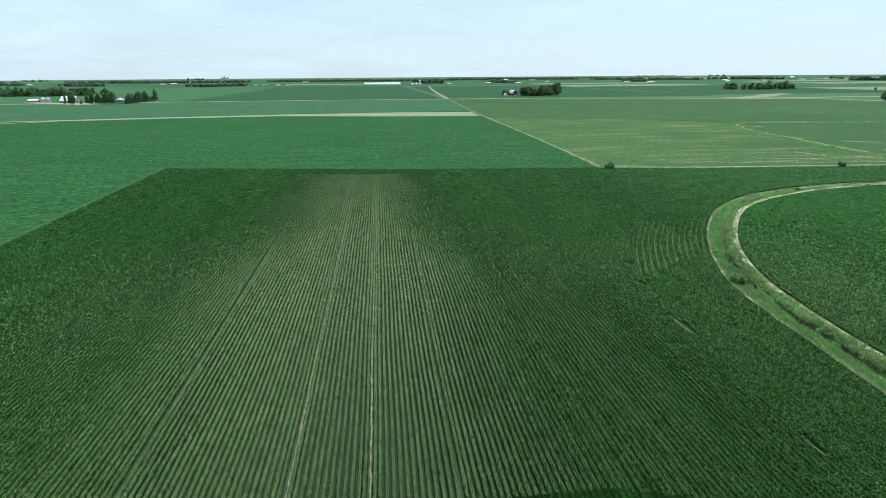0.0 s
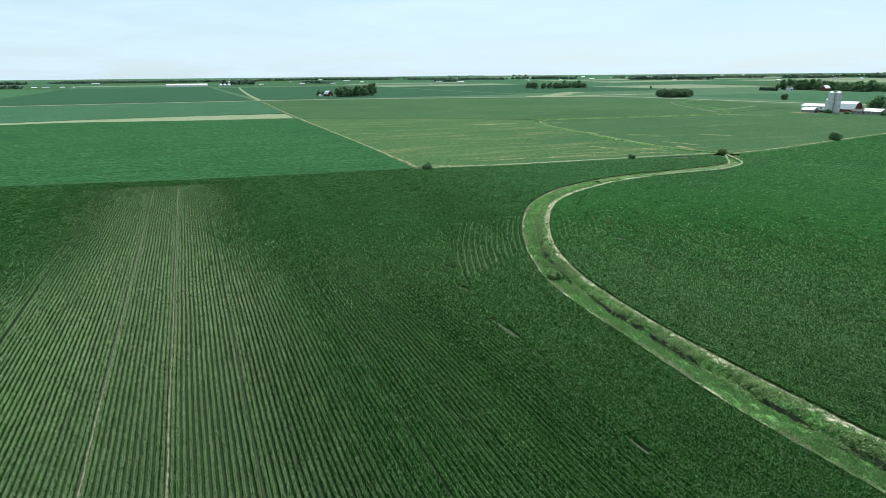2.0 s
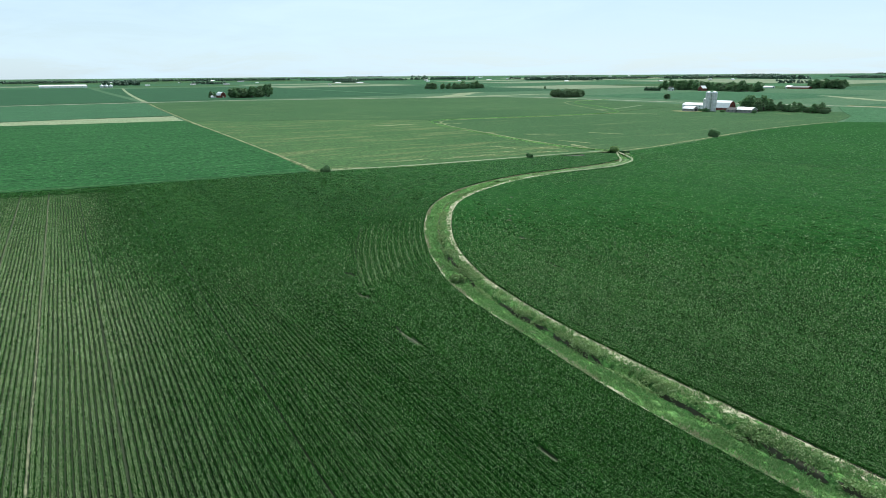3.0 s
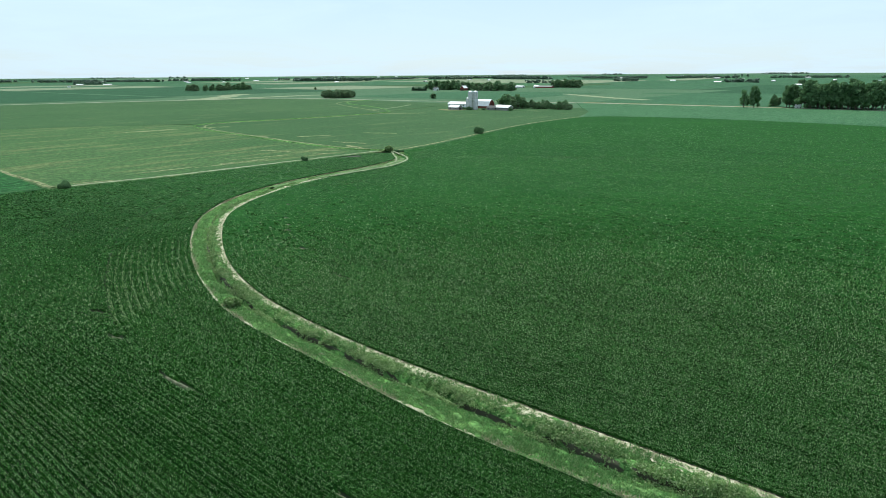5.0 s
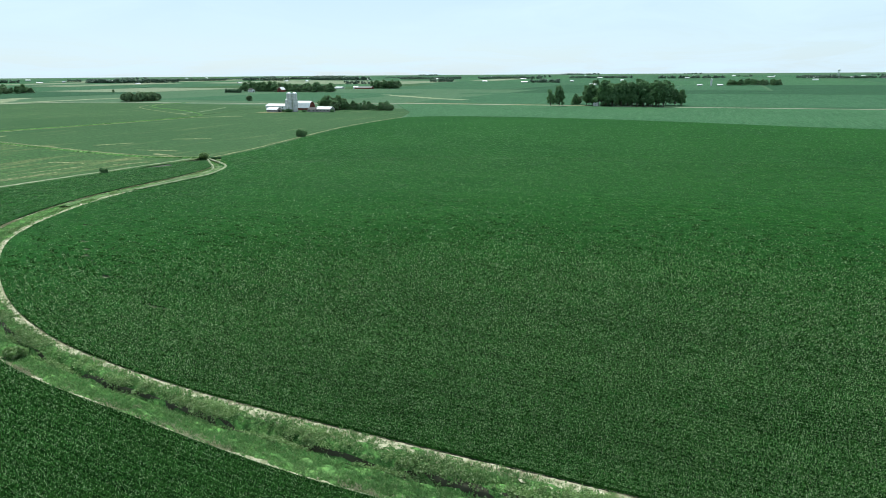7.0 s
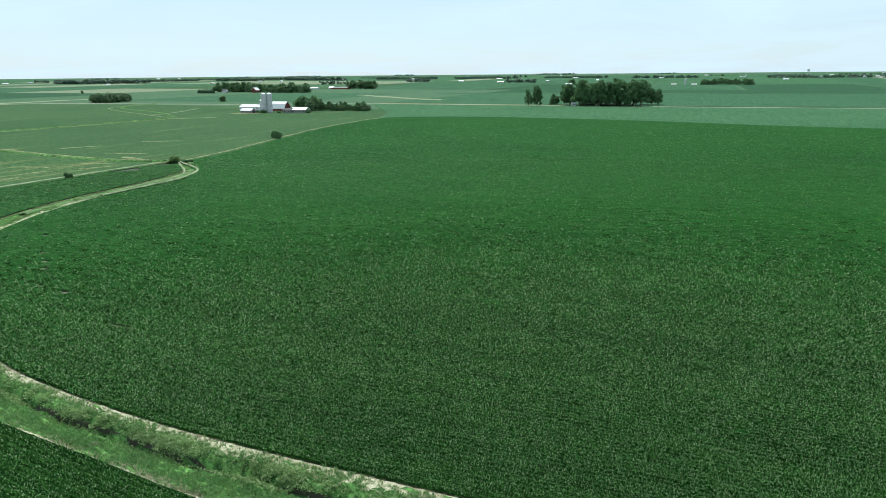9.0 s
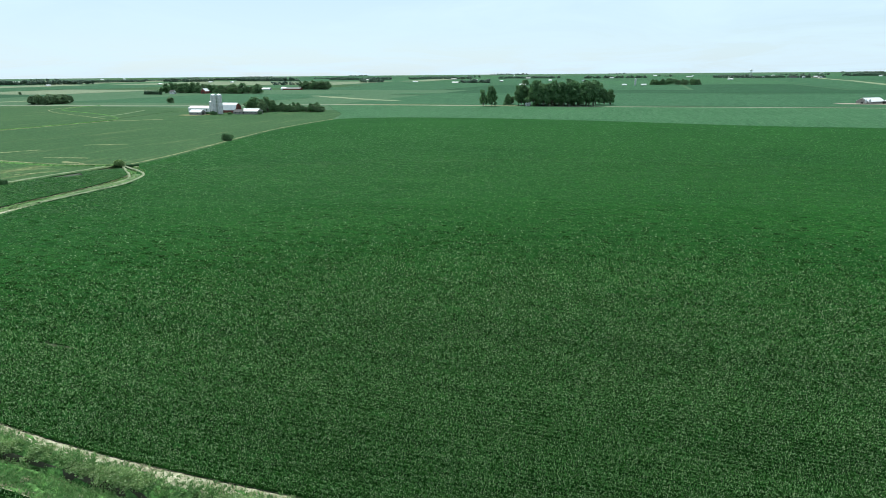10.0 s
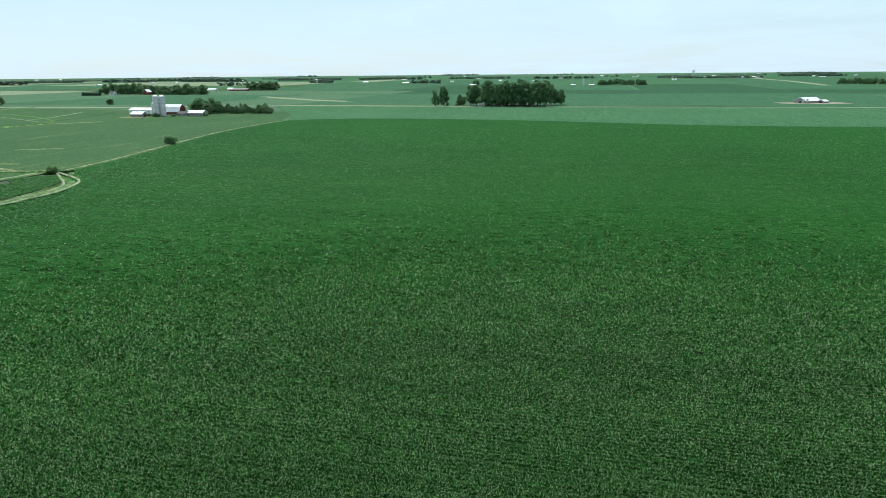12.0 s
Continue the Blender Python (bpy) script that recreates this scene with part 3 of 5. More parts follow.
def leaf_size(r):
    return 0.162 * np.maximum(r, 55) / 70 * (0.86 + 0.14 * smooth(80, 160, r) + 0.24 * smooth(140, 240, r))


def crops():
    rng = np.random.default_rng(5)
    rv, rq, fq, count = [], [], [], 0
    made = {k: [[], [], 0] for k in range(3)}
    for p, ok, t, tall, head in row_lines():
        if len(p) < 3 or not ok.any():
            continue
        x, y = p[:, 0], p[:, 1]
        west = inside(x, y, WEST_POLY)
        gone = thin(x, y) if head < 0 else thin_headland(head, y, west.any())
        r = np.hypot(x - 18, y - 18)
        n = np.c_[t[:, 1], -t[:, 0]]
        fade = 1 - smooth(212, 330, r + 8 * np.sin(x * 0.05 + y * 0.013)) * ~west
        half = (0.40 + 0.04 * (tall < 1) - 0.12 * gone) * (1 + 0.07 * rng.uniform(-1, 1, len(p)))
        ok = ok & ~bare(x, y)
        gap = bare(x, y, 1.35)
        half, gone = half * (1 - 0.35 * gap), np.maximum(gone, 0.8 * gap)
        high = (0.62 - 0.14 * gone) * (1 + 0.03 * rng.uniform(-1, 1, len(p)) + 0.06 * np.sin(x * 0.9 + 2 * np.sin(y * 0.31)) * np.sin(y * 0.7 + np.sin(x * 0.4))) * fade * (1 - 0.6 * gap) * tall
        off = 0.013 * rng.normal(size=len(p))
        good = np.nonzero(ok[:-1] & ok[1:])[0]
        # the ridge of foliage: fine segments nearby, long ones far off and behind
        stride = np.where((r < 130) & in_sight(x, y), 1, np.where(r < 220, 2, 4))
        keep = (np.arange(len(p)) % stride == 0) | ~ok | np.r_[True, ~ok[:-1]] | np.r_[~ok[1:], True]
        ids = np.nonzero(keep)[0]
        edge = 0.83 - 0.30 * (1 - smooth(90, 190, r)) - 0.3 * smooth(0.35, 0.9, gone) * (1 - 0.3 * smooth(130, 280, r))
        prof = ((-1.0, edge), (0.0, 0.98), (1.0, edge))
        ring = np.stack([np.c_[p + n * (half * a + off)[:, None], high * b + 0.015 * rng.uniform(-1, 1, len(p))] for a, b in prof], 1)[ids]
        link = np.nonzero(ok[ids[:-1]] & ok[ids[1:]])[0]
        base = count + 3 * link
        # rows farther out switch to the canopy colour lightened for lit tops
        far_lit = (r[ids[link]] + rng.normal(0, 34, len(link)) > 165) & (~west[ids[link]] | (x[ids[link]] + rng.normal(0, 18, len(link)) > 128))
        for store, sel in ((rq, base[~far_lit]), (fq, base[far_lit])):
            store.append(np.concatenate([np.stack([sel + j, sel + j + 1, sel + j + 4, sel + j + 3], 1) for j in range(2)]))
        rv.append(ring.reshape(-1, 3))
        count += 3 * len(ids)
        lush = np.where(west, 0.5 + 0.5 * smooth(10, 48, x) + 2.2 * smooth(80, 210, r), 2.0 - 0.7 * smooth(110, 200, r)) * (1 - smooth(0.3, 0.6, gone)) + 2.1 * smooth(0.3, 0.6, gone)
        # single leaves: many close by, fewer and broader ones farther off
        near = good[(r[good] >= 40) & in_sight(x[good], y[good])]
        if len(near):
            pick = np.repeat(near, rng.poisson(LEAF_COVER / np.minimum(leaf_size(r[near]), 1.2 - 0.88 * smooth(0.1, 0.8, gone[near])) ** 2 * ROW * lush[near]))
            m = len(pick)
            if not m:
                continue
            size = np.minimum(leaf_size(r[pick]), 1.2 - 0.88 * smooth(0.1, 0.8, gone[pick]))
            along = rng.uniform(0, 1, m)
            across = (rng.normal(0, 1, m) * (0.62 - 0.26 * gone[pick] - 0.2 * (1 - smooth(80, 150, r[pick])) * (1 - gone[pick]))).clip(-1.15, 1.15)
            c = p[pick] + t[pick] * along[:, None] + n[pick] * (half[pick] * across)[:, None]
            z = np.maximum(high[pick] * (0.97 - 0.30 * gone[pick] * np.abs(across)), 0.52 * (fade[pick] < 0.8)) + rng.uniform(-0.04, 0.04, m)
            free = np.pi * (1 - 0.72 * gone[pick])
            a = np.arctan2(t[pick][:, 1], t[pick][:, 0]) + rng.uniform(-1, 1, m) * free + np.pi * rng.integers(0, 2, m)
            d = np.c_[np.cos(a), np.sin(a)]
            s = np.c_[-d[:, 1], d[:, 0]]
            pale = rng.uniform(0, 1, m) < 0.03 * (r[pick] < 165) + 0.85 * smooth(0.3, 1.0, gone[pick]) * (np.abs(across) < 0.7) * (1 - 0.35 * smooth(110, 260, r[pick]))
            size = np.where(pale, np.minimum(size, 0.3), size)
            ln, wd = size * rng.uniform(0.3, 1.0, m), size * rng.uniform(0.28, 0.52, m)
            lift = np.minimum(size * rng.uniform(0.15, 0.9, m), 0.32 - 0.2 * smooth(120, 220, r[pick]))
            v0 = np.c_[c - s * wd[:, None], z - 0.08]
            v1 = np.c_[c + s * wd[:, None], z - 0.06]
            v2 = np.c_[c + d * ln[:, None], z + lift]
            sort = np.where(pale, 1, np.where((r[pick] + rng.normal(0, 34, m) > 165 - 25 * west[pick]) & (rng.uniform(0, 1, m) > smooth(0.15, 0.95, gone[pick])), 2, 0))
            for which in range(3):
                sel = np.nonzero(sort == which)[0]
                verts, tris, at = made[which]
                verts.append(np.stack([v0[sel], v1[sel], v2[sel]], 1).reshape(-1, 3))
                tris.append(at + np.arange(3 * len(sel)).reshape(-1, 3))
                made[which][2] += 3 * len(sel)
    for quads, material, label in ((rq, M_CANOPY, "dense green crop rows with shade in their colour, soil between"), (fq, M_EAST, "closed green crop rows farther out, coloured as if more lit")):
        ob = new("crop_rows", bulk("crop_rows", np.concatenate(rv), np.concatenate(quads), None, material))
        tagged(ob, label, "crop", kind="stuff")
    for which, material, label in ((0, M_LEAF, "countless green leaves of the field crop"), (1, M_LEAF_PALE, "pale leaves of the thin crop rows, coloured as sunlit"),
                                   (2, M_LEAF_FAR, "leaves of the crop farther out, with weaker painted glints")):
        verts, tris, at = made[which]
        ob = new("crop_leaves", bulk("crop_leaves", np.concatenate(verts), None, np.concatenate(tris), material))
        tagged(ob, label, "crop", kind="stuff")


crops()
for at, y0, y1 in ((-27.6, 60, 250), (-9.45, 20, 290), (-0.4, 20, 292), (9.9, 70, 250), (28.3, 50, 130)):
    ys = np.arange(y0, y1, 4.0)
    band("wheel_track", "pale packed soil between two planter passes", "wheel track", [(at + LEAN * (y - 90) + 0.05 * math.sin(y * 0.11), y) for y in ys], 0.36, 0.1, M_DRYSOIL, 0.8, 0.9, 0.03)
for k, (bx, by, rx, ry, turn) in enumerate(BARE):
    u = np.linspace(-0.9, 0.9, 9)
    band("bare_patch", "small bare patch of dry soil in the crop", "bare soil", [(bx - math.sin(turn) * ry * q, by + math.cos(turn) * ry * q) for q in u], 1.1 * rx, 0.38, M_DRYSOIL, 0.5, 0.8, 0.04)
arc = [(18 + 232 * math.sin(a), 18 + 232 * math.cos(a)) for a in np.linspace(math.atan2(267, 255) - 0.02, math.radians(150), 60)]
arc = [q for q in arc if inside(np.array([q[0]]), np.array([q[1]]), EAST_POLY)[0]]
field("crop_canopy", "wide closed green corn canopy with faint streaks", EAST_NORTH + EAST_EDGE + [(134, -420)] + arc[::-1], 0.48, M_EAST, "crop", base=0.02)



def far_leaves(name, label, count, r0, r1, test, z, material, seed):
    """Upper leaves standing out of the closed canopies farther off, thinning out with the distance."""
    rng = np.random.default_rng(seed)
    r = r0 * (r1 / r0) ** rng.uniform(0, 1, count)
    b = np.radians(rng.uniform(-53, 122, count))
    x, y = 18 + r * np.sin(b), 18 + r * np.cos(b)
    ok = test(x, y) & (rng.uniform(0, 1, count) > smooth(0.5 * r1, r1, r))
    x, y, r = x[ok], y[ok], r[ok]
    n = len(x)
    size = leaf_size(r)
    a = rng.uniform(0, 2 * np.pi, n)
    c, d = np.c_[x, y], np.c_[np.cos(a), np.sin(a)]
    s = np.c_[-d[:, 1], d[:, 0]]
    ln, wd = size * rng.uniform(0.3, 1.0, n), size * rng.uniform(0.28, 0.52, n)
    low = z + rng.uniform(-0.03, 0.05, n)
    lift = np.minimum(size * rng.uniform(0.2, 0.7, n), 0.11)
    v = [np.c_[c - s * wd[:, None], low - 0.05], np.c_[c + s * wd[:, None], low - 0.02], np.c_[c + d * ln[:, None], low + lift]]
    tris = np.arange(3 * n).reshape(-1, 3)
    tagged(new(name, bulk(name, np.stack(v, 1).reshape(-1, 3), None, tris, material)), label, "crop", kind="stuff")


NORTH_POLY = [(-98.5, -60), (-98.5, 329.4), (-41, 318.6), (13, 307.6), (67, 301.6), (109, 298), (115, 365), (119, 461), (123, 576), (125, 705), (33, 714),
              (-93, 748), (-212, 736), (-300, 710), (-345, 655), (-520, 600), (-520, -60)]
# leaves per unit of the logarithm of distance, as dense as those of the rows
PER_LOG = LEAF_COVER * radians(175) * (70 / 0.2) ** 2
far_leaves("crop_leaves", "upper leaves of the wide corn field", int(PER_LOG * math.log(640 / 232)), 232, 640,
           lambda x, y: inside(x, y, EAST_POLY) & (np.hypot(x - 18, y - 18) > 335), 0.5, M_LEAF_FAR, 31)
far_leaves("crop_leaves", "upper leaves of the light green crop field", int(0.16 * PER_LOG * math.log(420 / 125)), 125, 420, lambda x, y: inside(x, y, NORTH_POLY), 0.55,
           M_LEAF_NORTH, 32)


# ---- the ditch ----
def ditch_frame(step=1.0):
    """Points along the ditch: its two rims side by side."""
    c, n, s = line_xy(RIM_W, step)
    e = np.array(line_xy(RIM_E, 0.5)[0])
    # the opposite rim: where each station's fraction of the length falls
    f = np.linspace(0, 1, len(c))
    g = np.linspace(0, 1, len(e))
    other = np.stack([np.interp(f, g, e[:, 0]), np.interp(f, g, e[:, 1])], 1)
    return c, other, s


DITCH_PROFILE = ((0.0, 0.02), (0.08, 0.08), (0.2, 0.0), (0.36, -0.25), (0.47, -0.4), (0.505, -1.2), (0.565, -1.2), (0.59, -0.1), (0.67, 0.3), (0.78, 0.4),
                 (0.86, 0.2), (0.94, 0.1), (1.0, 0.02))


def ditch_height(u, s):
    us, zs = np.array(DITCH_PROFILE).T
    shift = 0.035 * np.sin(s * 0.13) + 0.03 * np.sin(s * 0.31 + 1)
    return np.interp(np.clip(u + shift * np.sin(np.pi * u), 0, 1), us, zs)


def ditch():
    a, b, s = ditch_frame(1.5)
    us = np.linspace(0, 1, 27)
    rng = np.random.default_rng(8)
    verts = []
    for u in us:
        p = a + (b - a) * u
        z = ditch_height(np.full(len(s), u), s) + (0.12 * rng.normal(size=len(s)) if 0.03 < u < 0.97 else 0)
        verts.append(np.c_[p, z])
    m = len(s)
    k = np.arange(m - 1)
    quads = np.concatenate([np.stack([k + j * m, k + (j + 1) * m, k + 1 + (j + 1) * m, k + 1 + j * m], 1) for j in range(len(us) - 1)])
    ob = new("ditch", bulk("ditch", np.concatenate(verts), quads, None, M_BANK))
    tagged(ob, "winding grassy drainage ditch between two crop fields", "ditch", kind="structure")
    # muddy bottom
    us = np.linspace(0.482, 0.594, 9)
    bed = [np.c_[a + (b - a) * u, ditch_height(np.full(m, u), s) + 0.05 + 0.05 * rng.normal(size=m)] for u in us]
    quads = np.concatenate([np.stack([k + j * m, k + (j + 1) * m, k + 1 + (j + 1) * m, k + 1 + j * m], 1) for j in range(len(us) - 1)])
    tagged(new("ditch_bed", bulk("ditch_bed", np.concatenate(bed), quads, None, M_MUD)), "dark muddy bed and cut bank of the ditch", "ditch bed", kind="structure")
    # dead, sprayed margins along the rims, frayed on the ditch's side
    a, b, s = ditch_frame(0.6)
    m = len(s)
    k = np.arange(m - 1)
    quads = np.concatenate([np.stack([k + j * m, k + (j + 1) * m, k + 1 + (j + 1) * m, k + 1 + j * m], 1) for j in range(2)])
    for name, full, mean, seed in (("east_margin", 0.17, 1.2, 3), ("west_margin", 0.075, 0.5, 4)):
        rr = np.random.default_rng(seed)
        slow = np.interp(s, s[::8], rr.normal(mean, 0.35, len(s[::8])))
        w = np.clip(slow + rr.normal(0, 0.16, m), 0.03, 1.5) * full
        w2 = w * rr.uniform(0.4, 0.8, m)
        edge, inner, mid = (1 - 0 * w, 1 - w, 1 - w2) if full > 0.1 else (0 * w, w, w2)
        v = np.concatenate([np.c_[a + (b - a) * u[:, None], ditch_height(u, s) + z + rr.normal(0, 0.03, m)] for u, z in ((edge, 0.13), (mid, 0.14), (inner, 0.0))])
        tagged(new(name, bulk(name, v, quads, None, M_STRAWBED)), "tan strip of dead sprayed grass beside the ditch", "field margin", kind="structure")


ditch()


def tufts(name, label, count, pick, size, blades, material, seed, lean=0.45, wide=0.05, patchy=False):
    """Clumps of blades or leaves on the ditch banks. pick gives the share of the width for each clump."""
    rng = np.random.default_rng(seed)
    a, b, s = ditch_frame(0.5)
    ok = np.nonzero(a[:, 1] > -8)[0]
    close = 1 / (1 + ((a[ok, 1] - 60) / 75) ** 2)
    i = rng.choice(ok, count, p=close / close.sum())
    if patchy:
        share = np.clip(np.sin(s[ok] * 0.23) * np.sin(s[ok] * 0.071 + 1) + 0.25, 0.02, 1)
        i = rng.choice(ok, count, p=share / share.sum())
    u = pick(rng, count, s[i])
    p = a[i] + (b[i] - a[i]) * u[:, None] + rng.normal(0, 0.3, (count, 2))
    z = ditch_height(u, s[i])
    clump = 0.75 + 0.55 * (np.sin(s[i] * 0.45 + u * 9) * np.sin(s[i] * 0.17 - u * 5) * 0.5 + 0.5)
    h = size * clump * rng.uniform(0.6, 1.35, count)
    k = np.repeat(np.arange(count), blades)
    m = len(k)
    ang = rng.uniform(0, 2 * np.pi, m)
    d = np.c_[np.cos(ang), np.sin(ang)]
    side = np.c_[-d[:, 1], d[:, 0]]
    foot = p[k] + d * (0.25 * rng.uniform(0, 1, m) * h[k])[:, None]
    out = d * (lean * h[k] * rng.uniform(0.3, 1.2, m))[:, None]
    top = h[k] * rng.uniform(0.6, 1.0, m)
    wd = (wide * h[k] * rng.uniform(0.6, 1.5, m))[:, None]
    v0 = np.c_[foot, z[k] - 0.05]
    v1 = np.c_[foot + out * 0.45 + side * wd, z[k] + top * 0.6]
    v2 = np.c_[foot + out * 0.45 - side * wd, z[k] + top * 0.6]
    v3 = np.c_[foot + out, z[k] + top]
    verts = np.stack([v0, v1, v2, v3], 1).reshape(-1, 3)
    j = 4 * np.arange(m)
    tris = np.concatenate([np.stack([j, j + 2, j + 1], 1), np.stack([j + 1, j + 2, j + 3], 1)])
    tagged(new(name, bulk(name, verts, None, tris, material)), label, "grass", kind="stuff")


def weed_mounds(name, label, count, pick, low, high, per, leaf, material, seed, tall=0.9, lumpy=True):
    """Bushy clumps of weeds on the ditch banks, each a mound of many small upturned leaves."""
    rng = np.random.default_rng(seed)
    a, b, s = ditch_frame(0.5)
    ok = np.nonzero(a[:, 1] > -8)[0]
    close = 1 / (1 + ((a[ok, 1] - 60) / 85) ** 2)
    if lumpy:
        close = close * (0.25 + np.clip(np.sin(s[ok] * 0.31) + np.sin(s[ok] * 0.127 + 2), 0, 2))
    i = rng.choice(ok, count, p=close / close.sum())
    u = pick(rng, count)
    r = rng.uniform(low, high, count) * (0.8 + 0.4 * np.sin(s[i] * 0.4 + 7 * u))
    c = np.c_[a[i] + (b[i] - a[i]) * u[:, None], ditch_height(u, s[i]) + 0.1 * r]
    k = np.repeat(np.arange(count), np.maximum(6, (per * (r / high) ** 2).astype(int)))
    m = len(k)
    d = rng.normal(size=(m, 3))
    d /= np.linalg.norm(d, axis=1)[:, None]
    d[:, 2] = np.abs(d[:, 2])
    q = c[k] + d * (r[k] * rng.uniform(0.55, 1.12, m))[:, None] * (1, 1, tall)
    nrm = d + (0, 0, 0.5) + 0.7 * rng.normal(size=(m, 3))
    nrm /= np.linalg.norm(nrm, axis=1)[:, None]
    e = np.cross(nrm, rng.normal(size=(m, 3)))
    e /= np.linalg.norm(e, axis=1)[:, None]
    f = np.cross(nrm, e)
    z = (leaf * rng.uniform(0.5, 1.4, m))[:, None]
    verts = np.stack([q + e * z, q + f * z * 0.45 + nrm * z * 0.2, q - e * z, q - f * z * 0.45], 1).reshape(-1, 3)
    j = 4 * np.arange(m)
    tris = np.concatenate([np.stack([j, j + 1, j + 2], 1), np.stack([j, j + 2, j + 3], 1)])
    tagged(new(name, bulk(name, verts, None, tris, material)), label, "weeds", kind="stuff")


tufts("ditch_grass", "long light green grass on the ditch banks", 19000, lambda r, n, s: r.uniform(0.05, 0.45, n), 0.26, 5, M_GRASS, 21, 1.1, 0.10)
tufts("ditch_grass", "rough green grass on the ditch banks", 7000, lambda r, n, s: r.uniform(0.63, 0.93, n), 0.34, 5, M_GRASS, 22, 1.1, 0.13)
tufts("ditch_grass", "fresh bright green grass in patches on the bank", 3000, lambda r, n, s: (0.27 + 0.07 * np.sin(s * 0.12) + 0.08 * r.normal(size=n)).clip(0.06, 0.42), 0.28, 6, M_FRESH, 27, 1.1, 0.10)
weed_mounds("ditch_weeds", "bushy dark green weeds along the ditch bed", 900, lambda r, n: (0.665 + 0.045 * r.normal(size=n)).clip(0.59, 0.79), 0.35, 0.9, 110, 0.15, M_WEED, 23)
weed_mounds("ditch_weeds", "lower leafy weeds on the east bank", 900, lambda r, n: (0.76 + 0.08 * r.normal(size=n)).clip(0.62, 0.95), 0.2, 0.55, 55, 0.14, M_WEED, 33, 0.7)
weed_mounds("ditch_weeds", "small weeds on the west bank", 260, lambda r, n: r.uniform(0.04, 0.5, n), 0.12, 0.34, 34, 0.13, M_GRASS, 34, 0.6)
weed_mounds("ditch_weeds", "leafy weeds overhanging the ditch bed", 2100, lambda r, n: r.uniform(0.46, 0.63, n), 0.25, 0.6, 55, 0.14, M_WEED, 37, 1.3, False)
weed_mounds("ditch_weeds", "scattered weeds on the dead grass margin", 240, lambda r, n: r.uniform(0.88, 0.985, n), 0.12, 0.34, 36, 0.12, M_WEED, 35, 0.7, False)
weed_mounds("ditch_weeds", "brown withered brush on the ditch bank", 16, lambda r, n: r.uniform(0.1, 0.3, n), 0.25, 0.6, 90, 0.08, M_STRAW, 36, 0.8)
tufts("dead_grass", "bleached dead grass along the ditch rim", 7000, lambda r, n, s: r.uniform(0.86, 1.0, n), 0.22, 4, M_STRAW, 25, 1.0, 0.10)
tufts("dead_grass", "bleached dead grass along the ditch rim", 5200, lambda r, n, s: (0.01 + 0.03 * np.abs(r.normal(size=n))).clip(0, 0.11), 0.3, 4, M_STRAW, 26, 0.9, 0.12, True)


# ---- trees ----
def crown_mesh(name, seed, lobes, leaf, per_lobe, material):
    """A crown of leaf clumps round a set of lobes (x, y, z, radius, flattening)."""
    rng = np.random.default_rng(seed)
    verts, tris, at = [], [], 0
    for x, y, z, r, f in lobes:
        n = int(per_lobe * r * r)
        d = rng.normal(size=(n, 3))
        d /= np.linalg.norm(d, axis=1)[:, None]
        reach = r * rng.uniform(0.45, 1.08, n) ** 0.6
        c = d * reach[:, None] * (1, 1, f) + (x, y, z)
        nrm = d + 0.6 * rng.normal(size=(n, 3))
        nrm /= np.linalg.norm(nrm, axis=1)[:, None]
        ref = rng.normal(size=(n, 3))
        a = np.cross(nrm, ref)
        a /= np.linalg.norm(a, axis=1)[:, None]
        b = np.cross(nrm, a)
        sz = (leaf * rng.uniform(0.55, 1.3, n))[:, None]
        pts = [c + a * sz, c + b * sz * 0.8 + nrm * sz * 0.25, c - a * sz * 0.9, c - b * sz * 0.8 - nrm * sz * 0.2]
        verts.append(np.stack(pts, 1).reshape(-1, 3))
        k = at + 4 * np.arange(n)
        tris.append(np.concatenate([np.stack([k, k + 1, k + 2], 1), np.stack([k, k + 2, k + 3], 1)]))
        at += 4 * n
    return bulk(name, np.concatenate(verts), None, np.concatenate(tris), material)


def limb(bm, a, b, r0, r1, seg=7):
    a, b = Vector(a), Vector(b)
    m = Matrix.Translation((a + b) / 2) @ (b - a).to_track_quat("Z", "Y").to_matrix().to_4x4()
    bmesh.ops.create_cone(bm, cap_ends=True, segments=seg, radius1=r0, radius2=r1, depth=(b - a).length, matrix=m)


def broadleaf(seed, height, spread, bole, material, label, leaf=1.05, per=9.5, name="tree"):
    """A tapered trunk with limbs into a crown of uneven lobes."""
    rng = random.Random(seed)
    root = thing(name, label, "tree")
    bm = bmesh.new()
    fork = height * bole
    limb(bm, (0, 0, -0.3), (0.15, 0.1, fork), height * 0.022, height * 0.015, 9)
    lobes = []
    for k in range(13):
        a = k * 2.4 + rng.uniform(-0.6, 0.6)
        z = fork + (height - fork) * (0.08 + 0.84 * (k / 12) ** 0.9) + rng.uniform(-0.04, 0.05) * height
        out = spread * (0.68 - 0.5 * (k / 12) ** 1.6) * rng.uniform(0.55, 1.2)
        tip = (math.cos(a) * out, math.sin(a) * out, z)
        limb(bm, (0.15, 0.1, fork * rng.uniform(0.75, 1.05)), tip, height * 0.009, height * 0.002, 5)
        lobes.append((*tip, spread * rng.uniform(0.2, 0.42), rng.uniform(0.75, 1.2)))
    lobes.append((0, 0, height * 0.88, spread * 0.3, 1.0))
    lobes.append((0, 0, fork + (height - fork) * 0.42, spread * 0.58, 1.1))
    part("trunk", bm, M_BARK, root, "grey-brown trunk with limbs")
    crown = new("crown", crown_mesh("crown", seed, lobes, leaf, per, material))
    crown.parent = root
    return root


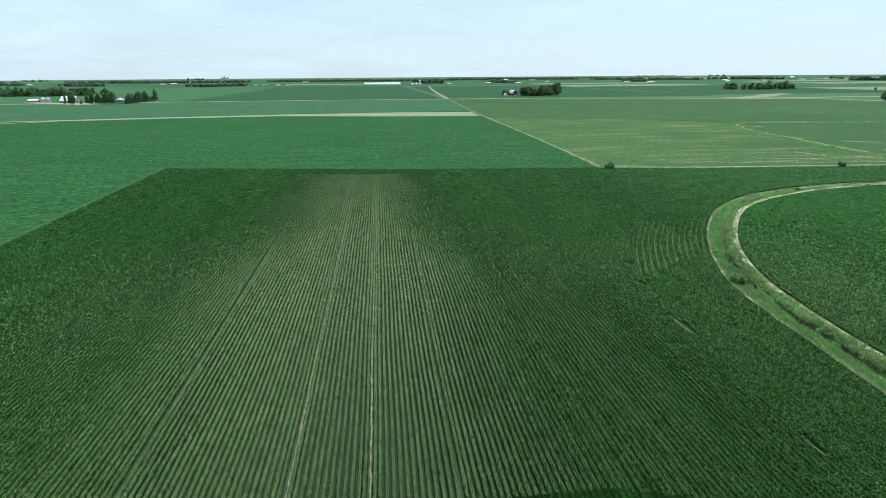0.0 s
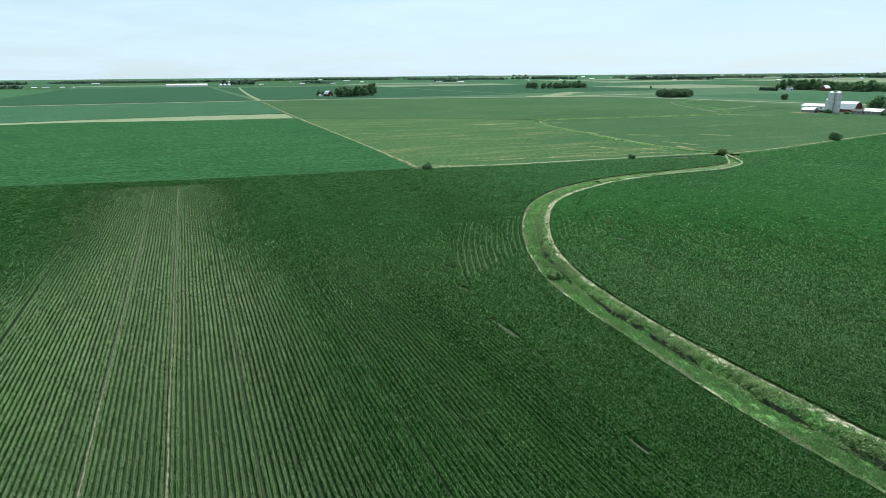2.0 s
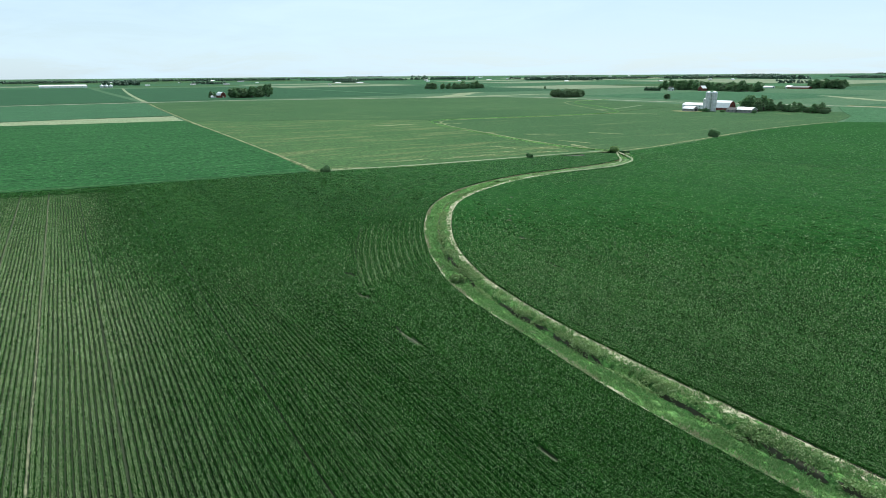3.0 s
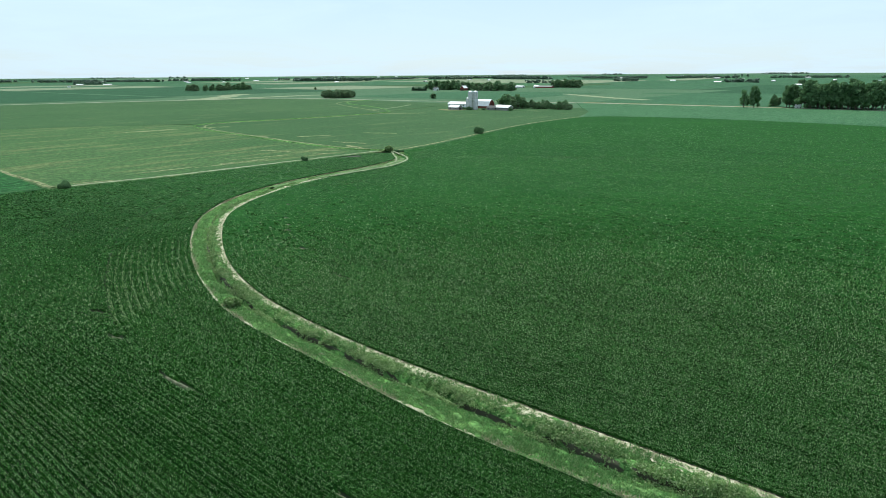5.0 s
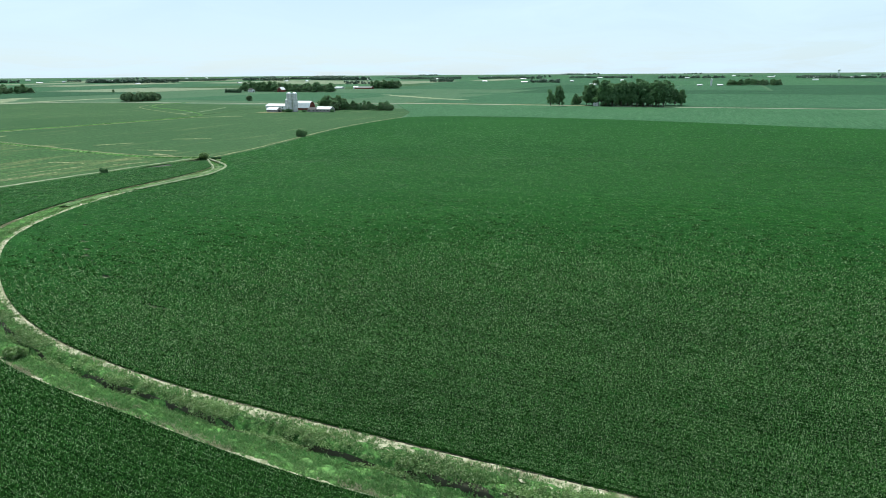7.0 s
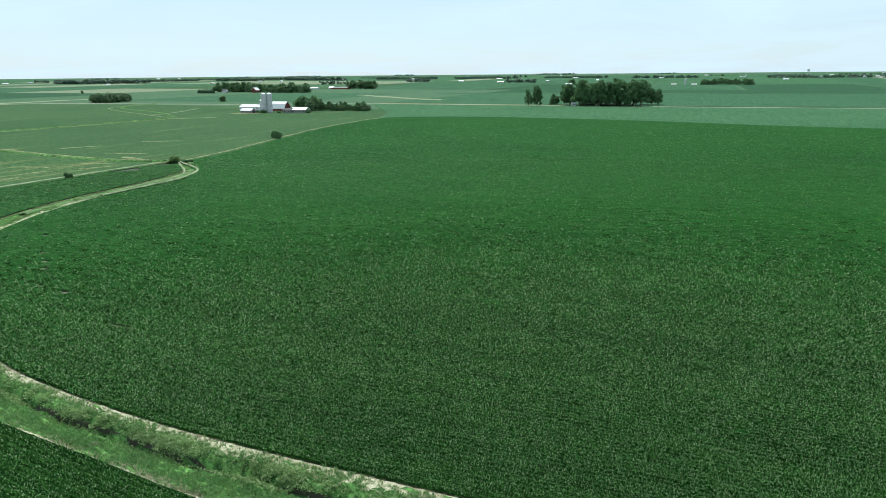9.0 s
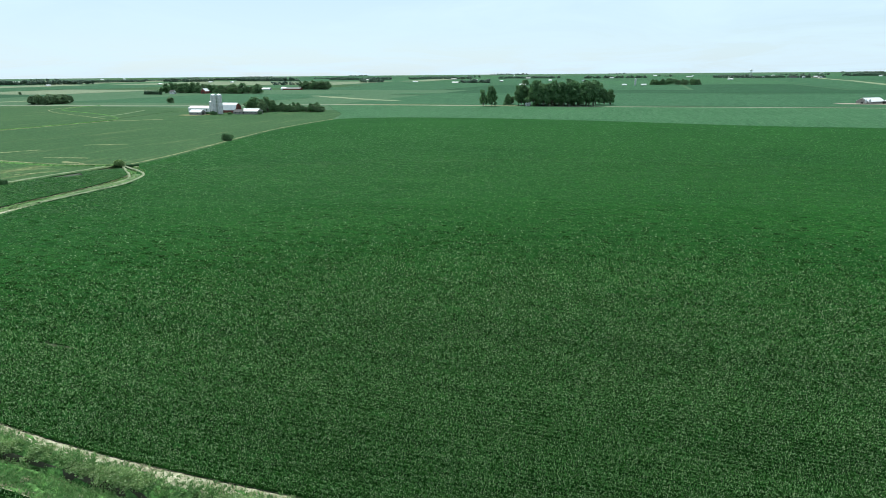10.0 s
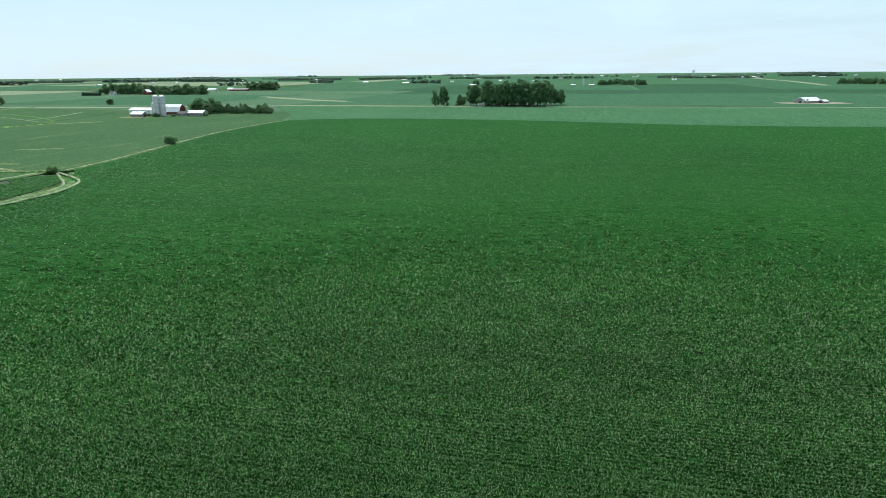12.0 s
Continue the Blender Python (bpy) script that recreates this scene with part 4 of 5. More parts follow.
def spruce(seed, height, spread, label):
    root = thing("spruce", label, "tree")
    bm = bmesh.new()
    limb(bm, (0, 0, -0.3), (0, 0, height * 0.9), height * 0.018, height * 0.004, 7)
    part("trunk", bm, M_BARK, root, "straight brown trunk")
    lobes = [(0.25 * math.sin(k * 2.2), 0.25 * math.cos(k * 2.2), height * (0.12 + 0.83 * k / 8), spread * (1.0 - 0.92 * k / 8) + 0.25, 0.55) for k in range(9)]
    crown = new("crown", crown_mesh("crown", seed, lobes, 0.7, 15, M_FIR))
    crown.parent = root
    return root


def shrub(seed, height, spread, material, label):
    rng = random.Random(seed)
    root = thing("bush", label, "bush")
    bm = bmesh.new()
    lobes = []
    for k in range(7):
        a, out = k * 2.4, spread * 0.55 * rng.uniform(0.3, 1.0)
        tip = (math.cos(a) * out, math.sin(a) * out, height * rng.uniform(0.22, 0.7))
        limb(bm, (0.1 * math.cos(a), 0.1 * math.sin(a), -0.1), tip, 0.07, 0.02, 5)
        lobes.append((*tip, spread * rng.uniform(0.36, 0.5), 0.85))
    part("stem", bm, M_BARK, root, "several thin brown stems")
    crown = new("crown", crown_mesh("crown", seed, lobes, 0.28, 240 / max(1.0, spread * 0.5), material))
    crown.parent = root
    return root


L_GROVE = "tall leafy cottonwood standing in a farm grove"
trees = [broadleaf(1, 25, 9.5, 0.17, M_TREE, L_GROVE), broadleaf(2, 24, 8.5, 0.2, M_TREE, L_GROVE), broadleaf(3, 26, 10.5, 0.15, M_TREE, L_GROVE),
         broadleaf(4, 22, 9.0, 0.12, M_TREE, L_GROVE)]
L_YARD = "round leafy tree with a low crown"
low_trees = [broadleaf(5, 22, 9.5, 0.07, M_TREE, L_YARD, 1.45, 3.9), broadleaf(6, 24, 8.5, 0.09, M_TREE, L_YARD, 1.45, 3.9), broadleaf(8, 20, 10.0, 0.06, M_TREE2, L_YARD, 1.45, 3.9)]
willow = broadleaf(7, 18, 8.5, 0.10, M_TREE2, "grey-green willow with a low spreading crown", 1.0, 10)
firs = [spruce(11, 15, 3.4, "dark green spruce in a windbreak"), spruce(12, 13, 3.1, "dark green spruce in a windbreak")]
used = set()


def plant(src, x, y, scale=1.0, group="", label="", turn=None, wide=1.0):
    rng = random.Random(int(x * 7.3) ^ int(y * 3.1))
    a = rng.uniform(0, 360) if turn is None else turn
    m = Matrix.LocRotScale((x, y, float(terrain(x, y)) - 0.1), Euler((0, 0, radians(a))), (wide * scale * rng.uniform(0.92, 1.08), wide * scale * rng.uniform(0.92, 1.08), scale))
    if src.name in used:
        ob = copy_thing(src, m)
    else:
        used.add(src.name)
        src.matrix_basis = m
        ob = src
    if src.name in used and scale != 1.0:
        ob.matrix_basis = m
    return tagged(ob, label, "", group)


def grove(kinds, x0, x1, y0, y1, count, low, high, group, seed, base=25.0, wide=1.0):
    """Trees scattered over a strip of the plan, kept apart from one another."""
    rng = random.Random(seed)
    spots, tries = [], 0
    gap = 0.6 * math.sqrt(abs(x1 - x0) * abs(y1 - y0) / count)
    while len(spots) < count and tries < count * 60:
        tries += 1
        q = (rng.uniform(x0, x1), rng.uniform(y0, y1))
        if all(math.hypot(q[0] - a, q[1] - b) > gap for a, b in spots):
            spots.append(q)
    for x, y in spots:
        plant(rng.choice(kinds), x, y, rng.uniform(low, high) / base, group, "", None, wide)


# the tall grove beside the gravel road, and the pair of trees beside it
for k in range(13):
    plant(trees[k % 4], 888 + 2 * math.sin(k * 2.1), 99 + k * 6.4, (29 + 3 * math.sin(k * 1.7)) / 25, "trees of the tall grove")
grove(trees, 898, 945, 98, 182, 26, 26, 32, "trees of the tall grove", 41)
grove(trees[2:], 888, 912, 191, 203, 3, 23, 27, "trees of the tall grove", 42)
grove([low_trees[0], willow], 915, 940, 203, 222, 3, 13, 18, "trees of the tall grove", 43)
grove([willow, low_trees[1]], 925, 950, 80, 97, 4, 18, 22, "trees of the tall grove", 44)
plant(low_trees[1], 872, 240, 0.85, "pair of trees at the road")
plant(trees[3], 875, 229, 1.1, "pair of trees at the road")

# trees of the farmyard with the silos
grove(low_trees, 700, 728, 456, 486, 8, 13, 18, "farmyard trees", 51, wide=1.4)
grove(low_trees + [willow], 714, 732, 398, 462, 26, 7, 12, "farmyard trees", 52, wide=1.4)
grove([firs[0], firs[1]], 716, 738, 402, 440, 4, 6, 9, "farmyard trees", 53, 14.0)

# willow grove out in the fields, lone trees
grove([willow, low_trees[2], willow], 826, 888, 935, 985, 24, 15, 20, "trees of the field grove", 61, wide=1.4)
plant(low_trees[2], 908, 766, 0.46, "", "lone round tree in the open field", wide=1.9)
plant(low_trees[2], 1232, 1468, 0.4, "", "lone round tree in the open field")
# grove with a red barn to the north
grove(low_trees, 330, 392, 1350, 1385, 22, 18, 23, "trees of the north grove", 62, wide=1.4)
grove(low_trees, 398, 418, 1372, 1400, 3, 27, 29, "trees of the north grove", 63)
grove(low_trees, 300, 312, 1405, 1425, 3, 11, 14, "trees of the north grove", 64)
# farm to the north-west
for k in range(5):
    plant(trees[k % 4], -489 + 3.4 * k, 1150 + (k * 7) % 9, 0.62 + 0.06 * (k % 3), "trees of the north-west farm", wide=0.5)
for k in range(11):
    plant(trees[(k * 3) % 4], -456 + 4.0 * k, 1152 + (k * 5) % 8, 0.62 + 0.07 * ((k * 2) % 3), "trees of the north-west farm", wide=0.6)
for x, y, h, w in ((-470, 1165, 7, 1.2), (-452, 1225, 24, 1.25), (-440, 1222, 20, 1.2), (-425, 1262, 17, 1.3), (-412, 1268, 20, 1.2), (-402, 1275, 18, 1.2), (-392, 1300, 21, 0.6)):
    plant(low_trees[int(h) % 3], x, y, h / 22, "trees of the north-west farm", wide=w)
for k in range(15):
    plant(firs[k % 2], -397 - 0.5 * k, 1163 + 12.4 * k, 0.95 - 0.014 * k, "spruce windbreak", wide=1.25)
grove(low_trees, -900, -670, 1690, 1750, 46, 17, 24, "far shelterbelt", 67, wide=1.4)
# second farm beyond the silos
grove(low_trees, 1390, 1440, 1060, 1195, 36, 12, 27, "trees of the second farm", 71, wide=1.4)
grove(low_trees, 1370, 1415, 912, 1030, 28, 12, 26, "trees of the second farm", 72, wide=1.4)
for k in range(12):
    plant(firs[k % 2], 1303, 1121 + k * 4.2, 0.75, "low spruce hedge")
grove(low_trees, 1706, 1740, 908, 985, 16, 22, 27, "field windbreak", 73, wide=1.4)
grove(low_trees, 980, 1145, 1640, 1700, 30, 15, 24, "trees by the white shed", 74, wide=1.4)
grove(low_trees, 2170, 2215, -110, 30, 22, 16, 21, "trees of the east farm", 75, wide=1.4)
grove(low_trees, 2160, 2205, -770, -655, 20, 16, 20, "trees of the south-east farm", 76, wide=1.4)
grove(low_trees, 2200, 2225, 420, 440, 3, 18, 22, "trees behind the grove", 77)

# bushes along the field edges
BUSHES = [(115, 294, 3.4, 2.9, M_TREE, "dark green bush at the corner of the hay field"), (225.5, 281.5, 3.0, 2.1, M_TREE, "small round bush at the field edge"),
          (285, 279, 3.4, 3.6, M_WEED, "low wide bush where the ditch meets the creek"), (404, 301, 6.4, 5.0, M_TREE, "large round bush on the field boundary"),
          (79.5, 124.5, 1.7, 1.9, M_WEED, "brownish thorn bush on the ditch bank")]
for k, (x, y, h, w, m, label) in enumerate(BUSHES):
    put(shrub(80 + k, h, w, m, label), x, y, 40 * k)


def woods(name, label, spots, height, seed):
    """Far woods: many small clumped crowns in one mesh."""
    rng = np.random.default_rng(seed)
    bm = bmesh.new()
    bmesh.ops.create_icosphere(bm, subdivisions=1, radius=1.0)
    base = np.array([v.co[:] for v in bm.verts])
    face = np.array([[v.index for v in f.verts] for f in bm.faces])
    bm.free()
    verts, tris, at = [], [], 0
    for x, y in spots:
        h = height * rng.uniform(0.65, 1.15)
        for lobe in range(4):
            r = h * rng.uniform(0.2, 0.34)
            c = np.array([x + rng.normal(0, 0.3) * h, y + rng.normal(0, 0.3) * h, float(terrain(x, y)) + h * (0.2 + 0.19 * lobe)])
            v = base * (r * rng.uniform(0.75, 1.25, (len(base), 1))) * (1, 1, 1.1) + c
            verts.append(v)
            tris.append(face + at)
            at += len(base)
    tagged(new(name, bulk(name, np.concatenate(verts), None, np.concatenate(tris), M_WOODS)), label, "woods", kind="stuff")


def belt(x0, y0, x1, y1, rows=2, gap=11.0, seed=0):
    rng = np.random.default_rng(seed)
    n = max(2, int(math.hypot(x1 - x0, y1 - y0) / gap))
    u = np.repeat(np.linspace(0, 1, n), rows)
    return np.c_[x0 + (x1 - x0) * u + rng.normal(0, 6, len(u)), y0 + (y1 - y0) * u + rng.normal(0, 6, len(u))]


BELTS = [(2802, 2373, 2817, 2117, 21), (2988, 2078, 2989, 1730, 21), (2117, 2672, 2330, 2373, 23), (-1262, 2971, -1093, 2936, 19), (-696, 2739, -577, 2705, 19),
         (-590, 2806, -482, 2774, 18), (243, 3082, 362, 3032, 26), (579, 3065, 703, 3004, 18), (2586, 754, 2568, 634, 19), (4188, -1071, 4076, -1230, 15),
         (-1450, 3500, -600, 3600, 18), (-500, 3700, 400, 3650, 17), (500, 3900, 1200, 3700, 18), (1250, 3500, 1700, 3200, 18), (1800, 3300, 2050, 3050, 18),
         (2450, 2650, 2750, 2450, 17), (3100, 2300, 3250, 1950, 18), (3200, 1650, 3300, 1350, 18), (3350, 1250, 3420, 950, 17), (3500, 800, 3550, 500, 16),
         (3450, 350, 3480, 60, 18), (3380, -250, 3320, -690, 17), (3650, -850, 3560, -1100, 18), (3200, -1300, 3050, -1600, 20), (-1900, 3000, -1500, 3150, 18),
         (1190, 2950, 1290, 2900, 17), (-2300, 3300, -1700, 3500, 18), (2700, 1250, 2720, 1150, 19), (2250, 1400, 2290, 1330, 18)]
for k, (x0, y0, x1, y1, h) in enumerate(BELTS):
    woods("woods", "distant belt of trees, lightened and blued for haze", belt(x0, y0, x1, y1, 2, 10, k), h * 0.78, 100 + k)
rim = random.Random(9)
for k in range(46):
    a, r = radians(-48 + 190 * (k + rim.uniform(0, 0.8)) / 46), rim.uniform(3700, 4650)
    x, y, ln = r * math.sin(a), r * math.cos(a), rim.uniform(40, 240)
    woods("woods", "thin line of trees on the skyline", belt(x, y, x + ln * math.cos(a), y - ln * math.sin(a), 2, 13, k), rim.uniform(8, 13), 200 + k)


# ---- buildings ----
def gable(name, label, length, width, eave, peak, wall_mat, roof_mat, category="shed", openings=2, lean=0.4, door=True):
    """A gabled building, ridge along y: wall shell, roof, doors and windows."""
    root = thing(name, label, category)
    w, l = width / 2, length / 2
    part("wall", prism(bmesh.new(), [(-w, -0.2), (w, -0.2), (w, eave), (0, peak - 0.12), (-w, eave)], -l, l), wall_mat, root)
    t, drop = 0.18, lean * (peak - eave) / w
    prof = [(-w - lean, eave - drop), (0, peak), (w + lean, eave - drop), (w + lean, eave - drop + t), (0, peak + t), (-w - lean, eave - drop + t)]
    part("roof", prism(bmesh.new(), prof, -l - lean, l + lean), roof_mat, root)
    if door:
        dw, dh = min(2.0, width * 0.22), min(eave * 0.85, 3.6)
        for y in (-l - 0.06, l + 0.06):
            part("door", box(bmesh.new(), -dw, dw, y - 0.05, y + 0.05, 0, dh), M_DOOR, root, "large dark doorway")
    for k in range(openings):
        y = -l + length * (k + 0.5) / openings
        for x in (-w - 0.04, w + 0.04):
            part("window", box(bmesh.new(), x - 0.05, x + 0.05, y - 0.6, y + 0.6, eave * 0.4, eave * 0.75), M_DOOR, root, "dark window")
    return root


def gambrel(name, label, length, width, eave, peak, wall_mat, roof_mat):
    root = thing(name, label, "barn")
    w, l, knee = width / 2, length / 2, eave + (peak - eave) * 0.66
    part("wall", prism(bmesh.new(), [(-w, -0.2), (w, -0.2), (w, eave), (w * 0.62, knee - 0.1), (0, peak - 0.12), (-w * 0.62, knee - 0.1), (-w, eave)], -l, l), wall_mat, root)
    t = 0.2
    lower = [(-w - 0.5, eave - 0.55), (-w * 0.62, knee), (0, peak), (w * 0.62, knee), (w + 0.5, eave - 0.55)]
    upper = [(x * 1.005, z + t) for x, z in lower[::-1]]
    part("roof", prism(bmesh.new(), lower + upper, -l - 0.5, l + 0.5), roof_mat, root)
    for y in (-l - 0.06, l + 0.06):
        part("door", box(bmesh.new(), -1.8, 1.8, y - 0.05, y + 0.05, 0, 3.4), M_WHITE, root, "white sliding barn door")
        part("loft_door", box(bmesh.new(), -0.9, 0.9, y - 0.05, y + 0.05, eave + 0.8, eave + 2.6), M_DOOR, root, "dark hay loft door")
    for k in range(5):
        y = -l + length * (k + 0.5) / 5
        for x in (-w - 0.04, w + 0.04):
            part("window", box(bmesh.new(), x - 0.05, x + 0.05, y - 0.5, y + 0.5, 1.3, 2.3), M_DOOR, root, "small dark barn window")
    return root


def silo(label, radius, height):
    root = thing("silo", label, "silo", "silos of the farm")
    part("shell", tube(bmesh.new(), radius, radius, -0.2, height, 32), M_STAVE, root, "pale concrete stave wall")
    bm = bmesh.new()
    bmesh.ops.create_uvsphere(bm, u_segments=24, v_segments=10, radius=radius * 1.02, matrix=Matrix.Diagonal((1, 1, 0.62, 1)))
    bmesh.ops.delete(bm, geom=[v for v in bm.verts if v.co.z < -0.01], context="VERTS")
    bmesh.ops.translate(bm, verts=bm.verts, vec=(0, 0, height))
    part("dome", bm, M_GALV, root, "shiny metal dome")
    part("chute", box(bmesh.new(), -radius - 0.9, -radius + 0.1, -0.5, 0.5, 0, height * 0.97), M_GALV, root, "metal filling chute")
    for k in range(9):
        z = height * (0.06 + 0.11 * k)
        bm = tube(bmesh.new(), radius + 0.05, radius + 0.05, z, z + 0.12, 32, caps=False)
        part("hoop", bm, M_GALV, root)
    return root


def grain_bin(label, radius, eave, peak, name="grain_bin", wall=None):
    root = thing(name, label, "grain bin")
    part("shell", tube(bmesh.new(), radius, radius, -0.2, eave, 28), wall or M_GALV, root)
    part("roof", tube(bmesh.new(), radius * 1.05, 0.4, eave, peak, 28), M_GALV, root, "conical metal roof")
    part("vent", tube(bmesh.new(), 0.4, 0.3, peak - 0.05, peak + 0.5, 12), M_GALV, root)
    return root


def hog_barn():
    root = gable("hog_barn", "broad white metal hog barn on a bare yard", 27, 19, 3.0, 7.4, M_GREY, M_WHITE, "barn", 5)
    return root


def feed_bin(label):
    root = thing("feed_bin", label, "feed bin", "feed bins")
    part("shell", tube(bmesh.new(), 1.3, 1.3, 2.4, 5.6, 18), M_GALV, root)
    part("hopper", tube(bmesh.new(), 0.25, 1.3, 0.9, 2.4, 18), M_GALV, root)
    part("roof", tube(bmesh.new(), 1.38, 0.3, 5.6, 6.4, 18), M_GALV, root)
    for k in range(4):
        a = radians(45 + 90 * k)
        part("leg", tube(bmesh.new(), 0.08, 0.08, -0.1, 3.0, 8, 1.2 * math.cos(a), 1.2 * math.sin(a)), M_GALV, root)
    return root


def yard(points, label, material=None):
    field("farmyard", label, points, 0.3, material or M_YARD, "yard")


# the farm with two silos
yard([(612, 505), (640, 480), (668, 440), (690, 436), (712, 470), (725, 500), (735, 560), (715, 585), (670, 560), (632, 545)], "worn grassy yard of the farm", M_PASTURE)
field("feed_lot", "bare tan ground beside the farm buildings", [(628, 512), (640, 500), (654, 496), (662, 506), (656, 526), (640, 534)], 0.34, M_STUBBLE, "yard")
put(silo("tall concrete stave silo with a metal dome", 3.05, 20.4), 662.2, 501.4, 215, 0.28)
put(silo("tall concrete stave silo with a metal dome", 3.05, 20.4), 666.0, 496.3, 215, 0.28)
for k, (x, y, h, w) in enumerate(((654, 499, 4.5, 3.6), (652, 493, 3.5, 3.2), (657, 507, 3.0, 3.0), (676, 470, 3.2, 3.4), (668, 446, 3.0, 3.6), (660, 480, 2.2, 3.0))):
    put(shrub(140 + k, h, w, M_TREE, "overgrown bush beside the farm buildings"), x, y, 50 * k, 0.28)
put(grain_bin("short white silo beside the tall ones", 2.2, 12.5, 13.6, "short_silo", M_STAVE), 690, 526, 0, 0.28)
put(gambrel("gambrel_barn", "red gambrel barn with a white metal roof", 20, 13, 3.3, 11.0, M_RED, M_WHITE), 696, 503, 0, 0.28)
put(gable("machine_shed", "long white metal shed behind the silos", 30, 12, 4.2, 6.6, M_WHITE, M_WHITE, "shed", 4), 705, 551, 0, 0.28)
put(gable("small_shed", "small grey shed with a pale roof", 15, 9, 3.0, 5.6, M_GREY, M_WHITE, "shed", 2), 650, 515, 0, 0.28)
put(gable("cattle_shed", "low grey cattle shed with a pale roof", 20, 11, 3.4, 6.0, M_GREY, M_WHITE, "shed", 4), 671, 458, 0, 0.28)
put(gable("lean_shed", "low dark open shed beside the cattle shed", 11, 9, 2.8, 5.0, M_GREY, M_DARKROOF, "shed", 2), 668, 472, 0, 0.28)
put(gable("farmhouse", "grey farmhouse with a dark roof among trees", 10, 9, 4.8, 8.0, M_GREY, M_DARKROOF, "house", 3), 745, 505, 90, 0.3)
# hut in the tall grove
put(gable("hut", "small white hut between the grove's trunks", 6, 5, 2.6, 4.6, M_WHITE, M_WHITE, "hut", 1), 893, 184, 0)
# hog barn by the road
field("farmyard", "bare tan yard round the hog barn", [(985, -205), (1012, -200), (1018, -285), (990, -290), (978, -250)], 0.55, M_YARD, "yard")
put(hog_barn(), 1006, -241, 32, 0.4)
put(gable("barn_annex", "lower grey annex of the hog barn", 9, 10, 2.4, 4.4, M_GREY, M_WHITE, "barn", 2), 1003, -259, 32, 0.4)
for k in range(2):
    put(feed_bin("grey metal feed bin beside the hog barn"), 989, -231 - 4.5 * k, 0, 0.45)
# second farm
put(gable("red_barn", "red barn with a white roof among trees", 16, 13, 6.0, 12.0, M_RED, M_WHITE, "barn", 3), 1376, 1054, 90)
put(gable("farmhouse", "white farmhouse with a grey roof", 12, 9, 5.5, 9.0, M_WHITE, M_DARKROOF, "house", 3), 1345, 1122, 0)
put(gable("machine_shed", "low white shed in the distance", 32, 14, 3.6, 6.0, M_WHITE, M_WHITE, "shed", 3), 1686, 1084, 0)
put(gable("livestock_shed", "long brown livestock shed in the distance", 55, 15, 3.6, 6.6, M_RED, M_GREY, "shed", 5), 1683, 995, 0)
put(gable("machine_shed", "low white shed in the distance", 14, 14, 4.6, 8.0, M_WHITE, M_WHITE, "shed", 2), 1684, 1022, 0)
# north farm
put(gambrel("red_barn", "red barn with a pale roof at the north grove", 16, 12, 5, 11.5, M_RED, M_WHITE), 322, 1408, 20)
put(gable("small_shed", "low white shed by the red barn", 9, 7, 2.6, 4.6, M_WHITE, M_WHITE, "shed", 1), 308, 1412, 60)
# north-west farm
put(gable("low_shed", "low white shed of the north-west farm", 20, 10, 3.4, 6.2, M_GREY, M_WHITE, "shed", 2), -608, 1303, 80)
for k in range(2):
    put(grain_bin("grey metal grain bin at the farm", 4.0, 6.6, 9.2), -591 + 9 * k, 1299)
put(gable("big_barn", "large grey barn with a bright white roof", 28, 17, 4.2, 12.0, M_GREY, M_WHITE, "barn", 4), -526, 1256, 80)
put(grain_bin("broad round bin with a white roof by the spruces", 8.0, 6.4, 10.0, "round_bin", M_GREY), -419, 1198)
field("farmyard", "bare pale yard of the north-west farm", [(-600, 1285), (-500, 1235), (-430, 1160), (-470, 1150), (-560, 1215), (-620, 1285)], 0.55, M_YARD, "yard")
# distant sheds
put(gable("poultry_barn", "long white poultry barn in the distance", 150, 22, 6.5, 11.0, M_WHITE, M_WHITE, "barn", 6), 78, 2790, 90)
put(gable("poultry_barn", "long white poultry barn in the distance", 135, 20, 6.0, 10.0, M_WHITE, M_RED, "barn", 6), 90, 2830, 90)
for k in range(3):
    put(grain_bin("white round bin in the distance", 7.0, 7.0, 11.0), 200 + 15 * k, 2738)
SHEDS = [(-411, 2854, 60, 90), (-450, 2866, 45, 80), (-355, 2838, 40, 95), (2197, 437, 50, 0), (2591, 785, 60, 10), (2145, 110, 34, 0), (2135, 53, 36, 0), (1010, 1745, 16, 30),
         (2182, -700, 12, 0), (2180, -735, 10, 60), (3240, 1450, 60, 20), (3300, 1000, 70, 0), (3100, 1800, 60, 0), (2900, 2700, 60, 40), (2500, 3000, 70, 50),
         (1500, 3400, 80, 70), (900, 3500, 80, 80), (300, 3600, 70, 90), (-300, 3500, 80, 90), (-900, 3300, 70, 90), (-1300, 3200, 60, 90), (1240, 2760, 70, 75), (1150, 2800, 60, 75),
         (3500, 650, 60, 0), (3420, 220, 50, 0), (3600, -150, 70, 0), (2050, 2900, 60, 50), (1750, 3050, 50, 60), (680, 2880, 60, 85), (560, 2960, 50, 85), (3350, -950, 60, 10)]
for k, (x, y, ln, turn) in enumerate(SHEDS):
    ob = gable("distant_shed", "pale metal farm shed in the distance", ln * 0.42, 9, 2.8, 4.8, M_GREY, M_WHITE if k % 4 else M_GALV, "shed", 3)
    put(ob, x, y, turn)
    tagged(ob, group="distant farm sheds")
far = random.Random(21)
